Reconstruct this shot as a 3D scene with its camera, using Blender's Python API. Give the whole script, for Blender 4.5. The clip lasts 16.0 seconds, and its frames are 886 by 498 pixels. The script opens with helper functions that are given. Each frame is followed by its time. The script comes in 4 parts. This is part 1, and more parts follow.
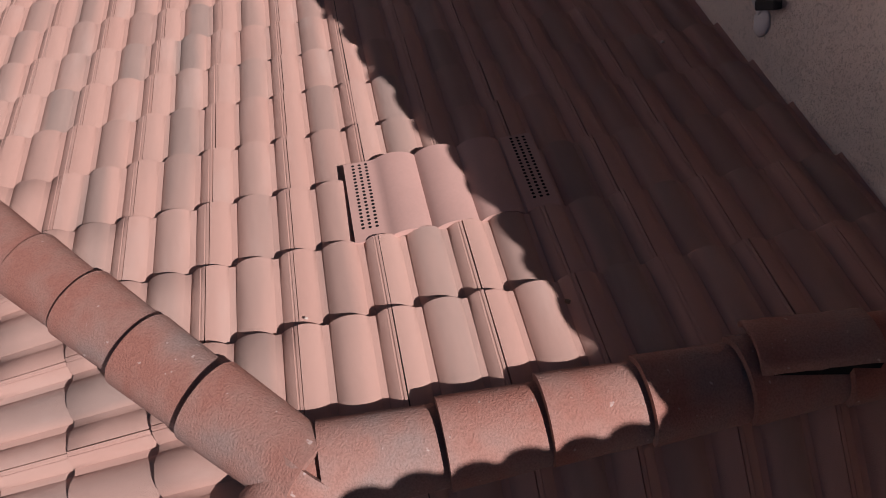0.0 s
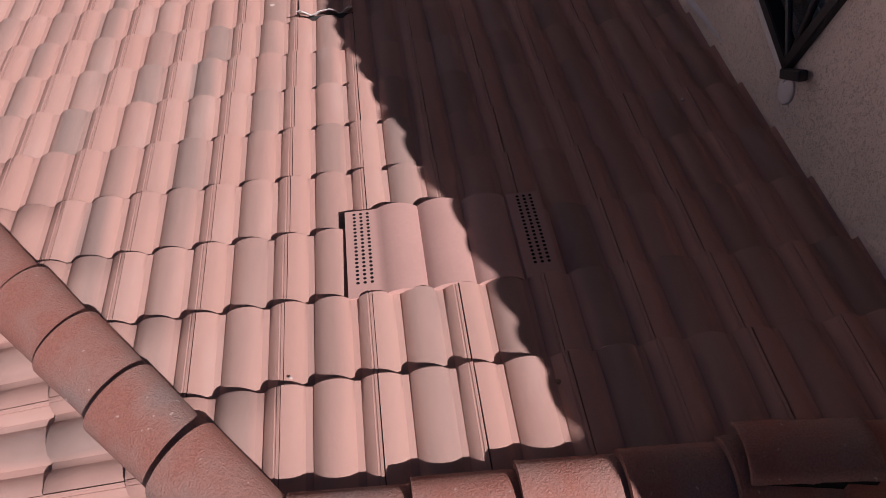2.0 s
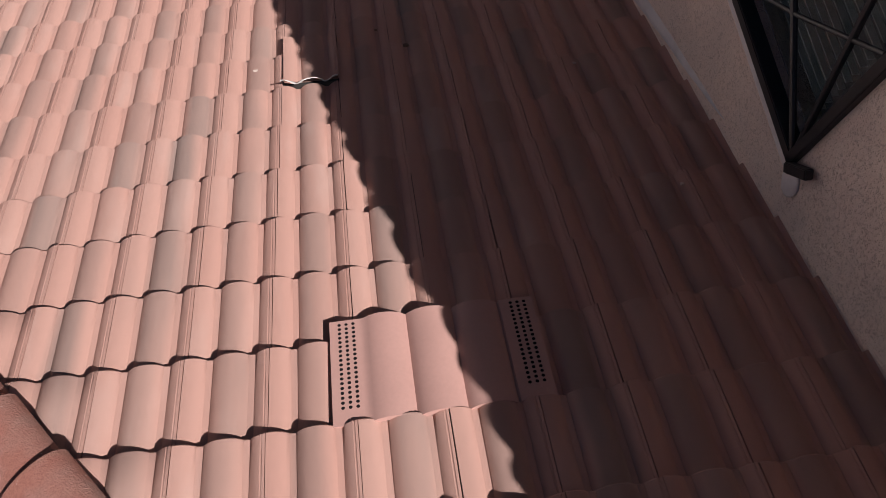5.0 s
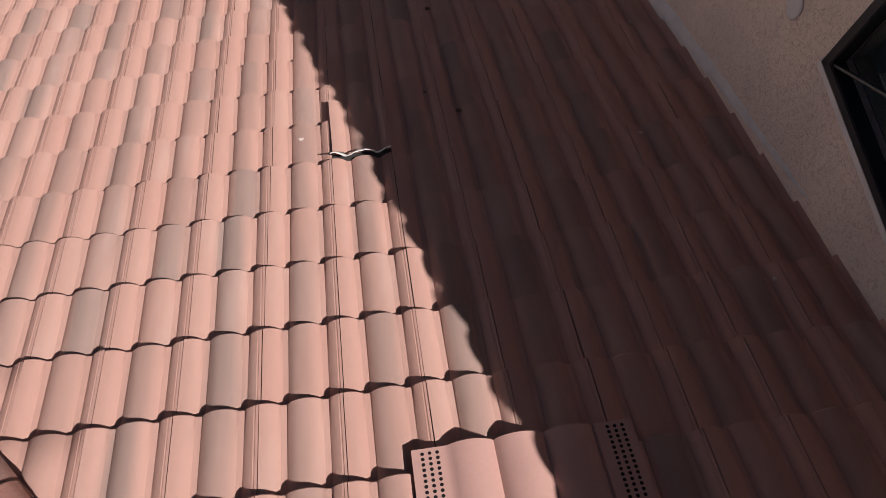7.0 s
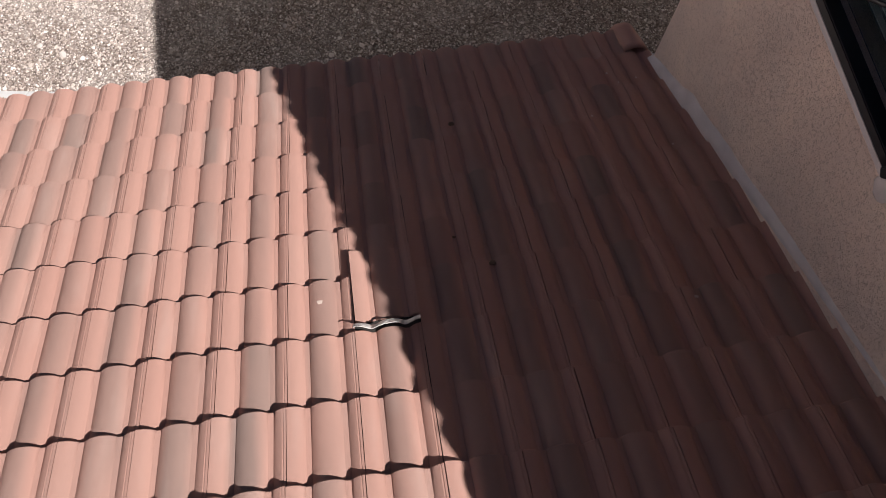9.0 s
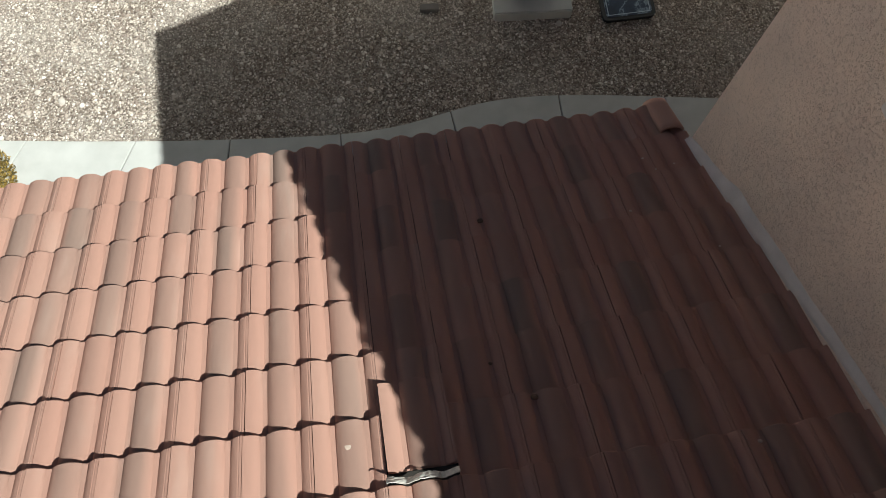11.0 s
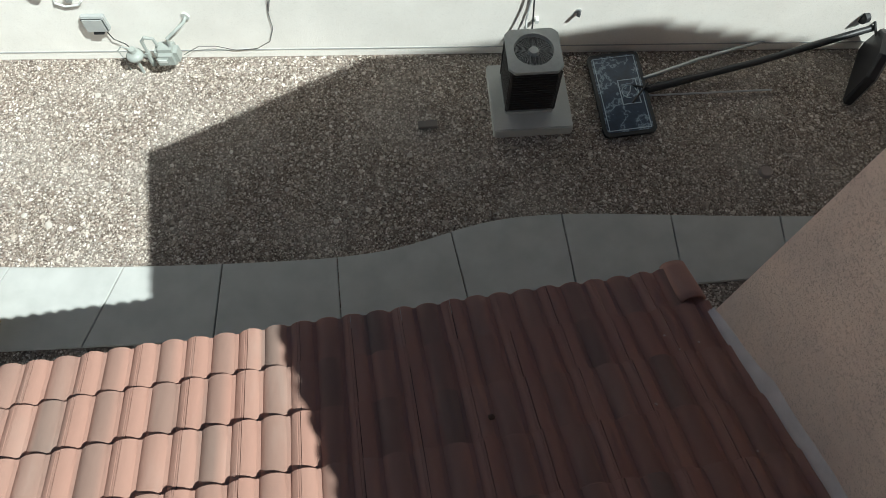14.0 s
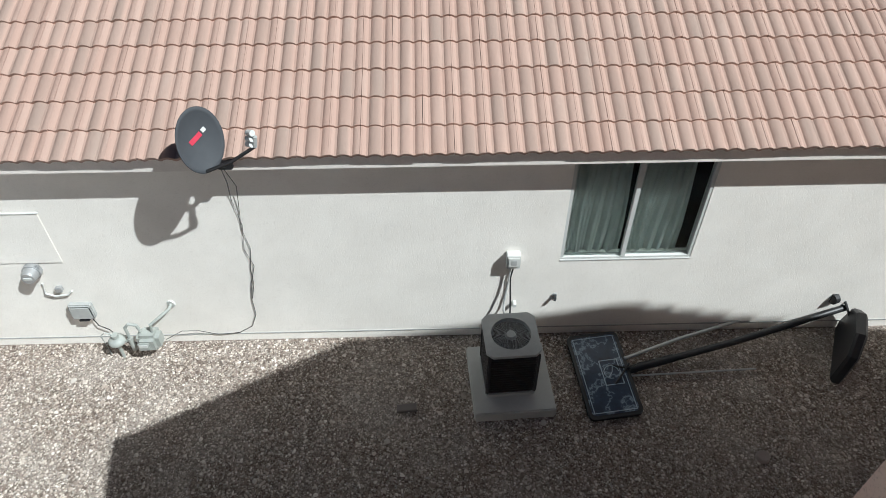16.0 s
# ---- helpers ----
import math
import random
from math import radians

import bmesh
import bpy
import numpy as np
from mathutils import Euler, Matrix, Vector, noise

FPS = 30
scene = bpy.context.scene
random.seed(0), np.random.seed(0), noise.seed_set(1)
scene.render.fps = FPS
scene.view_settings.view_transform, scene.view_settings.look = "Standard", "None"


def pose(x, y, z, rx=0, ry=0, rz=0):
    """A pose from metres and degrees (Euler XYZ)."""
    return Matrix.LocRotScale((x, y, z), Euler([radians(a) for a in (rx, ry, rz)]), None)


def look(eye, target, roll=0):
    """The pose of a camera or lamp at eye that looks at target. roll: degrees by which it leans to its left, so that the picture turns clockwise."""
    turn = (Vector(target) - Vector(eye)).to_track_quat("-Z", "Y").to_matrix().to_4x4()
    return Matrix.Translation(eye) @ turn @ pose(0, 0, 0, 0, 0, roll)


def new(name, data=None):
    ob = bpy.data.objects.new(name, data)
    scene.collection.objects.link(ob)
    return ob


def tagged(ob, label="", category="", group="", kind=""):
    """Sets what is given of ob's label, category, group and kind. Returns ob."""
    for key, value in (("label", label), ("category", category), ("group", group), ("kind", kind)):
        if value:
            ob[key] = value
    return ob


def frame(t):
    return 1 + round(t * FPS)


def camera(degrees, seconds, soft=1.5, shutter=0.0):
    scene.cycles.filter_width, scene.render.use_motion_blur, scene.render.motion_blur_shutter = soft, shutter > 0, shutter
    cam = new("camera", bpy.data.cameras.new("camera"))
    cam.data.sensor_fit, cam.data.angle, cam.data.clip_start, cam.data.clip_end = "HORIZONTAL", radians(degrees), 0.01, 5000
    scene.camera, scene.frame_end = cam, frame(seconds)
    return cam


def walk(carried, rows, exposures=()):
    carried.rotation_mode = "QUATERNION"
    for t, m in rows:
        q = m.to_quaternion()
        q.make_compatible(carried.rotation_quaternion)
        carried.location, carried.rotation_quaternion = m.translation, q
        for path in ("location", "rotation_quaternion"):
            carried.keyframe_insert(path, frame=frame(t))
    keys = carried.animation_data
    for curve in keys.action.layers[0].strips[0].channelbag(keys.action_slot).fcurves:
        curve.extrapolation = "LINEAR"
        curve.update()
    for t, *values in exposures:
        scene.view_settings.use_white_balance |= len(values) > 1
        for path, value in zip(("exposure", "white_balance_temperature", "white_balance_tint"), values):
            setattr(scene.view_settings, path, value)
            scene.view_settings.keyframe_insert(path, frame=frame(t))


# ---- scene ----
cam = camera(64.6, 16.0, soft=0.85)
PATH = [
    (0, (0.293, 0.518, 6.895), (0.316, 1.185, 5.01), -1.5),
    (0.5, (0.297, 0.56, 6.901), (0.278, 1.228, 5.016), -1.9),
    (1, (0.307, 0.614, 6.9), (0.271, 1.28, 5.015), -2.1),
    (1.5, (0.334, 0.674, 6.915), (0.3, 1.337, 5.028), -2.1),
    (2, (0.38, 0.728, 6.917), (0.343, 1.394, 5.031), -2.4),
    (2.5, (0.422, 0.787, 6.919), (0.385, 1.444, 5.031), -2.6),
    (3, (0.475, 0.825, 6.914), (0.439, 1.482, 5.025), -2.5),
    (5.5, (0.35, 1.237, 6.934), (0.333, 1.894, 5.045), -1.4),
    (6, (0.279, 1.324, 6.908), (0.268, 1.987, 5.021), -0.8),
    (6.5, (0.161, 1.428, 6.886), (0.148, 2.091, 4.999), -0.8),
    (7, (0.08, 1.565, 6.861), (0.074, 2.231, 4.975), -0.5),
    (7.5, (0.02, 1.748, 6.842), (0.021, 2.417, 4.958), 0.2),
    (8, (-0.025, 1.967, 6.822), (-0.022, 2.637, 4.938), 0.3),
    (8.5, (-0.055, 2.192, 6.81), (-0.052, 2.863, 4.926), 0.3),
    (9, (-0.09, 2.397, 6.797), (-0.084, 3.069, 4.914), 0.3),
    (11.5, (-0.305, 3.137, 6.733), (-0.292, 3.812, 4.85), 0.4),
    (12, (-0.36, 3.252, 6.729), (-0.344, 3.93, 4.847), 0.5),
    (12.5, (-0.382, 3.376, 6.724), (-0.365, 4.055, 4.843), 0.6),
    (13, (-0.391, 3.507, 6.719), (-0.372, 4.2, 4.843), 0.5),
    (13.5, (-0.362, 3.632, 6.713), (-0.34, 4.37, 4.854), 0.7),
    (14, (-0.298, 3.737, 6.7), (-0.271, 4.577, 4.885), 0.7),
    (14.5, (-0.223, 3.822, 6.703), (-0.192, 4.794, 4.955), 0.5),
    (15, (-0.172, 3.914, 6.694), (-0.136, 5.022, 5.029), 0.4),
    (15.5, (-0.13, 4.039, 6.719), (-0.089, 5.304, 5.17), 0.3),
    (16, (-0.034, 4.042, 6.717), (0.0, 5.475, 5.323), -0.2),
]
EXPOSURE = 0.47
LIGHT = [
    (0.0, EXPOSURE - 0.14, 6050, 18), (1.5, EXPOSURE - 0.14, 6080, 24), (3.0, EXPOSURE - 0.12, 6100, 25), (5.5, EXPOSURE - 0.04, 6250, 17), (9.0, EXPOSURE, 6270, 16), (11.5, EXPOSURE + 0.03, 6080, -4),
    (13.0, EXPOSURE + 0.02, 5930, -5), (14.5, EXPOSURE - 0.05, 5780, -2), (16.0, EXPOSURE - 0.20, 5750, 2),
]
walk(cam, [(t, look(eye, target, roll)) for t, eye, target, roll in PATH], LIGHT)

# ---- sky and sun ----
SUN_WAY = Vector((-0.681, 0.450, -1.0)).normalized()
world = bpy.data.worlds.new("sky")
scene.world = world
world.use_nodes = True
wn = world.node_tree
sky = wn.nodes.new("ShaderNodeTexSky")
sky.sky_type = "NISHITA"
sky.sun_disc = False
sky.ozone_density = 3.0
sky.sun_elevation = math.asin(-SUN_WAY.z)
sky.sun_rotation = math.atan2(-SUN_WAY.x, -SUN_WAY.y)
wn.links.new(sky.outputs[0], wn.nodes["Background"].inputs[0])
wn.nodes["Background"].inputs[1].default_value = 0.0155
sun_data = bpy.data.lights.new("sun", "SUN")
sun_data.energy, sun_data.angle, sun_data.color = 5.0, radians(0.55), (1.0, 0.955, 0.90)
sun = new("sun", sun_data)
sun.matrix_world = Matrix.Translation((8, -6, 12)) @ SUN_WAY.to_track_quat("-Z", "Y").to_matrix().to_4x4()


# ---- materials ----
def material(name, rough=0.85, metal=0.0):
    m = bpy.data.materials.new(name)
    m.use_nodes = True
    b = m.node_tree.nodes["Principled BSDF"]
    b.inputs["Roughness"].default_value, b.inputs["Metallic"].default_value = rough, metal
    if rough > 0.8:
        b.inputs["Specular IOR Level"].default_value = 0.12
    return m, m.node_tree, b


def node(tree, kind, **values):
    n = tree.nodes.new(kind)
    for key, value in values.items():
        n.inputs[key.replace("_", " ")].default_value = value
    return n


def coords(tree, out="Object"):
    return tree.nodes.new("ShaderNodeTexCoord").outputs[out]


def noise_fac(tree, vector, scale, detail=4.0, rough=0.55):
    n = node(tree, "ShaderNodeTexNoise", Scale=scale, Detail=detail, Roughness=rough)
    tree.links.new(vector, n.inputs["Vector"])
    return n.outputs[0]


def ramp(tree, fac, stops):
    r = tree.nodes.new("ShaderNodeValToRGB")
    el = r.color_ramp.elements
    while len(el) < len(stops):
        el.new(0.5)
    for one, (at, c) in zip(el, stops):
        one.position = at
        one.color = (*c, 1) if len(c) == 3 else c
    tree.links.new(fac, r.inputs[0])
    return r.outputs[0]


def mix(tree, fac, a, b, how="MIX"):
    n = tree.nodes.new("ShaderNodeMix")
    n.data_type, n.blend_type = "RGBA", how
    for sock, value in ((n.inputs[0], fac), (n.inputs[6], a), (n.inputs[7], b)):
        if isinstance(value, bpy.types.NodeSocket):
            tree.links.new(value, sock)
        elif isinstance(value, (int, float)):
            sock.default_value = value
        else:
            sock.default_value = (*value, 1)
    return n.outputs[2]


def maths(tree, op, a, b=None, c=None):
    n = tree.nodes.new("ShaderNodeMath")
    n.operation = op
    for sock, value in zip(n.inputs, (a, b, c)):
        if isinstance(value, bpy.types.NodeSocket):
            tree.links.new(value, sock)
        elif value is not None:
            sock.default_value = value
    return n.outputs[0]


def bump(tree, bsdf, height, strength, distance):
    n = node(tree, "ShaderNodeBump", Strength=strength, Distance=distance)
    tree.links.new(height, n.inputs["Height"])
    tree.links.new(n.outputs[0], bsdf.inputs["Normal"])


def plain(name, color, rough=0.6, metal=0.0, vary=0.15, scale=12.0, relief=0.0, fine=80.0):
    """A surface of one colour with mottling at two scales and a fine relief."""
    m, t, b = material(name, rough, metal)
    v = coords(t)
    a = noise_fac(t, v, scale)
    f = noise_fac(t, v, fine, 6)
    dark = tuple(x * (1 - vary) for x in color)
    light = tuple(min(1, x * (1 + vary * 0.6)) for x in color)
    c = ramp(t, a, [(0.3, dark), (0.7, light)])
    c = mix(t, 0.35, c, ramp(t, f, [(0.35, dark), (0.65, light)]))
    t.links.new(c, b.inputs["Base Color"])
    r = t.nodes.new("ShaderNodeMapRange")
    r.inputs[3].default_value, r.inputs[4].default_value = max(0.02, rough - 0.08), min(1, rough + 0.08)
    t.links.new(f, r.inputs[0])
    t.links.new(r.outputs[0], b.inputs["Roughness"])
    if relief:
        bump(t, b, f, 0.6, relief)
    return m


def tile_material(name, warm, grey, red):
    """Concrete roof tile: each barrel leans to salmon or to grey-brown, with streaks along the slope and a sandy skin."""
    m, t, b = material(name, 0.82)
    v = coords(t)
    rnd = t.nodes.new("ShaderNodeObjectInfo").outputs["Random"]
    sep = t.nodes.new("ShaderNodeSeparateXYZ")
    t.links.new(v, sep.inputs[0])
    shift = t.nodes.new("ShaderNodeVectorMath")
    shift.operation = "MULTIPLY_ADD"
    comb = t.nodes.new("ShaderNodeCombineXYZ")
    t.links.new(maths(t, "MULTIPLY", rnd, 37.0), comb.inputs[0])
    t.links.new(maths(t, "MULTIPLY", rnd, 91.0), comb.inputs[1])
    t.links.new(v, shift.inputs[0])
    shift.inputs[1].default_value = (8.0, 1.6, 4.0)
    t.links.new(comb.outputs[0], shift.inputs[2])
    streak = noise_fac(t, shift.outputs[0], 0.75, 2.0)
    # flashed grey: the full barrel of each tile turns grey-brown by an amount of its own, fading into the next
    def step(lo, width):
        q = maths(t, "DIVIDE", maths(t, "SUBTRACT", across, lo), width)
        return maths(t, "MINIMUM", maths(t, "MAXIMUM", q, 0.0), 1.0)
    sway = maths(t, "MULTIPLY", maths(t, "SUBTRACT", maths(t, "FRACT", maths(t, "MULTIPLY", rnd, 13.7)), 0.5), 0.05)
    across = maths(t, "ADD", sep.outputs[0], sway)
    band = maths(t, "MULTIPLY", step(0.045, 0.06), maths(t, "SUBTRACT", 1.0, step(0.17, 0.045)))
    depth = maths(t, "ADD", maths(t, "MULTIPLY", maths(t, "FRACT", maths(t, "MULTIPLY", rnd, 5.1)), 0.44), 0.20)
    amount = maths(t, "ADD", maths(t, "MULTIPLY", band, depth), maths(t, "MULTIPLY", maths(t, "SUBTRACT", streak, 0.44), 0.75))
    c = ramp(t, amount, [(0.12, warm), (0.62, grey)])
    c = mix(t, maths(t, "MULTIPLY", maths(t, "FRACT", maths(t, "MULTIPLY", rnd, 7.3)), 0.45), c, red)
    sand = noise_fac(t, v, 420.0, 3.0)
    c = mix(t, 0.5, c, ramp(t, sand, [(0.3, (0.5, 0.5, 0.5)), (0.66, (1.0, 1.0, 1.0))]), "MULTIPLY")
    dust = noise_fac(t, shift.outputs[0], 0.9, 5.0)
    c = mix(t, maths(t, "MULTIPLY", ramp(t, dust, [(0.55, (0, 0, 0)), (0.8, (1, 1, 1))]), 0.25), c, (0.55, 0.46, 0.40))
    t.links.new(c, b.inputs["Base Color"])
    bump(t, b, sand, 0.6, 0.003)
    return m


def stucco_material(name, color, size, depth, shade_amount=0.12, blotch=(0.86, 0.86, 0.86)):
    """Trowelled stucco: soft stains, crease shade between raised daubs painted into the colour, and a sandy skin."""
    m, t, b = material(name, 0.9)
    v = coords(t)
    blot = noise_fac(t, v, 1.6, 6.0)
    n = node(t, "ShaderNodeTexNoise", Scale=size, Detail=2.0, Roughness=0.5, Distortion=1.6)
    t.links.new(v, n.inputs["Vector"])
    lace = n.outputs[0]
    fine = noise_fac(t, v, size * 6, 3.0)
    c = ramp(t, blot, [(0.32, tuple(x * k for x, k in zip(color, blotch))), (0.68, tuple(min(1, x * 1.08) for x in color))])
    c = mix(t, 0.35, c, ramp(t, fine, [(0.3, (0.78, 0.77, 0.76)), (0.6, (1, 1, 1))]), "MULTIPLY")
    # shade of the relief's creases, put into the colour from the same noise
    crease_shade = ramp(t, lace, [(0.36, (0.45, 0.42, 0.40)), (0.43, (1, 1, 1)), (0.60, (1, 1, 1)), (0.68, (0.75, 0.73, 0.72))])
    c = mix(t, shade_amount, c, crease_shade, "MULTIPLY")
    t.links.new(c, b.inputs["Base Color"])
    relief = maths(t, "ADD", ramp(t, lace, [(0.36, (0, 0, 0)), (0.47, (1, 1, 1))]), maths(t, "MULTIPLY", fine, 0.35))
    bump(t, b, relief, 0.7, depth)
    return m


def gravel_material(name, rest):
    m, t, b = material(name, 0.9)
    v = coords(t)
    if rest:
        vor = node(t, "ShaderNodeTexVoronoi", Scale=55.0)
        t.links.new(v, vor.inputs["Vector"])
        sep = t.nodes.new("ShaderNodeSeparateColor")
        t.links.new(vor.outputs["Color"], sep.inputs[0])
        pick = sep.outputs[0]
    else:
        pick = t.nodes.new("ShaderNodeNewGeometry").outputs["Random Per Island"]
    c = ramp(t, pick, [(0.0, (0.13, 0.10, 0.085)), (0.3, (0.31, 0.25, 0.21)), (0.6, (0.47, 0.40, 0.34)), (0.85, (0.63, 0.56, 0.49)), (1.0, (0.84, 0.79, 0.73))])
    dust = ramp(t, noise_fac(t, coords(t), 0.8, 6.0, 0.62), [(0.47, (0, 0, 0)), (0.64, (1, 1, 1))])
    c = mix(t, maths(t, "MULTIPLY", dust, 0.42), c, (0.60, 0.545, 0.49))
    if rest:
        # bed darkened: the shade in the gaps between stones is put into its colour
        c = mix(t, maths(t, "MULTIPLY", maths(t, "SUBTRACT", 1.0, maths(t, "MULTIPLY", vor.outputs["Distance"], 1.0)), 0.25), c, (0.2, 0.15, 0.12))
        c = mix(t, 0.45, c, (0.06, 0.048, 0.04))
        bump(t, b, vor.outputs["Distance"], 1.0, -0.012)
    t.links.new(c, b.inputs["Base Color"])
    return m


def concrete_material(name, color, scale=3.0):
    m, t, b = material(name, 0.88)
    v = coords(t)
    a, f = noise_fac(t, v, scale, 5.0), noise_fac(t, v, 160.0, 4.0)
    c = ramp(t, a, [(0.3, tuple(x * 0.88 for x in color)), (0.7, tuple(x * 1.06 for x in color))])
    c = mix(t, 0.35, c, ramp(t, f, [(0.3, (0.8, 0.8, 0.8)), (0.65, (1, 1, 1))]), "MULTIPLY")
    t.links.new(c, b.inputs["Base Color"])
    bump(t, b, f, 0.4, 0.0015)
    return m


def glass_material(name, tint=(0.8, 0.88, 0.86)):
    m, t, b = material(name, 0.02)
    b.inputs["Base Color"].default_value = (*tint, 1)
    b.inputs["Transmission Weight"].default_value = 1.0
    b.inputs["IOR"].default_value = 1.45
    return m


def cap_material(name):
    """Red-brown pebbled concrete with grey blotches and pale wear."""
    m, t, b = material(name, 0.85)
    v = coords(t)
    rnd = t.nodes.new("ShaderNodeObjectInfo").outputs["Random"]
    shift = t.nodes.new("ShaderNodeVectorMath")
    shift.operation = "ADD"
    comb = t.nodes.new("ShaderNodeCombineXYZ")
    t.links.new(maths(t, "MULTIPLY", rnd, 50.0), comb.inputs[0])
    t.links.new(v, shift.inputs[0])
    t.links.new(comb.outputs[0], shift.inputs[1])
    big = noise_fac(t, shift.outputs[0], 4.5, 3.0)
    grit = noise_fac(t, v, 170.0, 4.0)
    c = ramp(t, big, [(0.34, (0.31, 0.135, 0.10)), (0.5, (0.315, 0.168, 0.132)), (0.68, (0.27, 0.185, 0.158))])
    c = mix(t, 0.45, c, ramp(t, grit, [(0.32, (0.55, 0.52, 0.5)), (0.6, (1, 1, 1))]), "MULTIPLY")
    wear = noise_fac(t, shift.outputs[0], 38.0, 2.0)
    c = mix(t, maths(t, "MULTIPLY", ramp(t, wear, [(0.70, (0, 0, 0)), (0.76, (1, 1, 1))]), 0.5), c, (0.62, 0.50, 0.44))
    t.links.new(c, b.inputs["Base Color"])
    bump(t, b, grit, 0.9, 0.004)
    return m


TILE = tile_material("roof_tile_concrete", (0.53, 0.318, 0.252), (0.325, 0.232, 0.193), (0.49, 0.265, 0.205))
TILE_FAR = tile_material("far_tile_concrete", (0.51, 0.36, 0.30), (0.38, 0.285, 0.24), (0.45, 0.295, 0.24))
CAP = cap_material("ridge_cap_concrete")
VENT = plain("vent_painted_metal", (0.45, 0.262, 0.215), 0.6, vary=0.08, scale=6)
# near-black for hollows and gaps: their shade is put into the colour
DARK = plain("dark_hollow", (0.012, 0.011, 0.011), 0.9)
FELT = plain("roof_underlay", (0.05, 0.045, 0.04), 0.95)
STUCCO = stucco_material("tan_stucco", (0.90, 0.73, 0.61), 62, 0.016, 0.38, (0.84, 0.86, 0.90))
STUCCO_PALE = stucco_material("pale_stucco", (0.88, 0.85, 0.80), 42, 0.0016, 0.12, (0.99, 0.985, 0.98))
# pale blue-grey for the added house that only reflects light
STUCCO_BOUNCE = stucco_material("bounce_stucco", (0.82, 0.84, 0.86), 42, 0.0016, 0.12, (0.96, 0.96, 0.96))
MORTAR = concrete_material("grey_mortar", (0.66, 0.615, 0.60), 9)
CONCRETE = concrete_material("walk_concrete", (0.50, 0.50, 0.48))
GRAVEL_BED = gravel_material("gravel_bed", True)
GRAVEL = gravel_material("gravel_stones", False)
FASCIA = plain("painted_fascia", (0.80, 0.75, 0.70), 0.6, vary=0.1)
BLACK = plain("black_plastic", (0.018, 0.018, 0.02), 0.45)
STEEL = plain("galvanised_steel", (0.5, 0.51, 0.52), 0.45, 0.7)
WHITE = plain("white_vinyl", (0.62, 0.63, 0.61), 0.4, vary=0.05)
GREY_METAL = plain("grey_painted_metal", (0.42, 0.43, 0.42), 0.5, vary=0.1)
GLASS = glass_material("window_glass")


# ---- building helpers ----
def part(name, bm, mat, parent=None, label="", smooth=False):
    me = bpy.data.meshes.new(name)
    bm.to_mesh(me)
    bm.free()
    for m in mat if isinstance(mat, (list, tuple)) else (mat,):
        me.materials.append(m)
    if smooth:
        me.shade_smooth()
    ob = new(name, me)
    if parent:
        ob.parent = parent
    if label:
        ob["label"] = label
    return ob


def thing(name, label, category, at=None, group="", kind=""):
    ob = new(name)
    ob.empty_display_size = 0.1
    if at is not None:
        ob.matrix_world = at
    return tagged(ob, label, category, group, kind)


def add_box(bm, lo, hi, bevel=0.0, m=None):
    r = bmesh.ops.create_cube(bm, size=1.0)
    vs = r["verts"]
    size, mid = Vector(hi) - Vector(lo), (Vector(hi) + Vector(lo)) / 2
    for v in vs:
        v.co = Vector((v.co.x * size.x, v.co.y * size.y, v.co.z * size.z)) + mid
        if m:
            v.co = m @ v.co
    if bevel:
        es = list({e for v in vs for e in v.link_edges})
        bmesh.ops.bevel(bm, geom=es, offset=bevel, segments=2, affect="EDGES", clamp_overlap=True)
    return bm


def box(lo, hi, bevel=0.0, m=None):
    return add_box(bmesh.new(), lo, hi, bevel, m)


def add_tube(bm, points, radius, sides=8, taper=None):
    """A round bar through the points."""
    pts = [Vector(p) for p in points]
    rings = []
    for i, p in enumerate(pts):
        way = (pts[min(i + 1, len(pts) - 1)] - pts[max(i - 1, 0)]).normalized()
        q = way.to_track_quat("Z", "Y")
        r = radius if taper is None else radius + (taper - radius) * i / (len(pts) - 1)
        rings.append([bm.verts.new(p + q @ Vector((r * math.cos(a * math.tau / sides), r * math.sin(a * math.tau / sides), 0))) for a in range(sides)])
    for a, b in zip(rings, rings[1:]):
        for i in range(sides):
            bm.faces.new((a[i], a[(i + 1) % sides], b[(i + 1) % sides], b[i]))
    bm.faces.new(rings[0][::-1])
    bm.faces.new(rings[-1])
    return bm


def tube(points, radius, sides=8, taper=None):
    return add_tube(bmesh.new(), points, radius, sides, taper)


def frame_box(lo, hi, width, depth):
    """A rectangular frame in the x-z plane from lo to hi, y from 0 to depth."""
    bm = bmesh.new()
    (x0, z0), (x1, z1) = lo, hi
    add_box(bm, (x0, 0, z0), (x1, depth, z0 + width), 0.003)
    add_box(bm, (x0, 0, z1 - width), (x1, depth, z1), 0.003)
    add_box(bm, (x0, 0, z0 + width), (x0 + width, depth, z1 - width), 0.003)
    add_box(bm, (x1 - width, 0, z0 + width), (x1, depth, z1 - width), 0.003)
    return bm


# ---- the plan ----
# House frame: u along the lower eave, d out over the eave, h up; origin where the lower roof meets the tall wall at the eave.
E_AX = Vector((0.9891, 0.1443, -0.0295)).normalized()
D_AX = Vector((0, 0, 1)).cross(E_AX).normalized()
H_AX = E_AX.cross(D_AX)
HOUSE = Matrix.Translation((1.254, 5.059, 2.975)) @ Matrix((E_AX, D_AX, H_AX)).transposed().to_4x4()
UPRIGHT = Matrix.Translation((1.254, 5.059, 0.0)) @ pose(0, 0, 0, 0, 0, 8.3)
PITCH = radians(25.07)
CO, SI = math.cos(PITCH), math.sin(PITCH)
TILE_W, COURSE = 0.2857, 0.3255
RIDGE_W, APEX_U = 4.66, -2.02


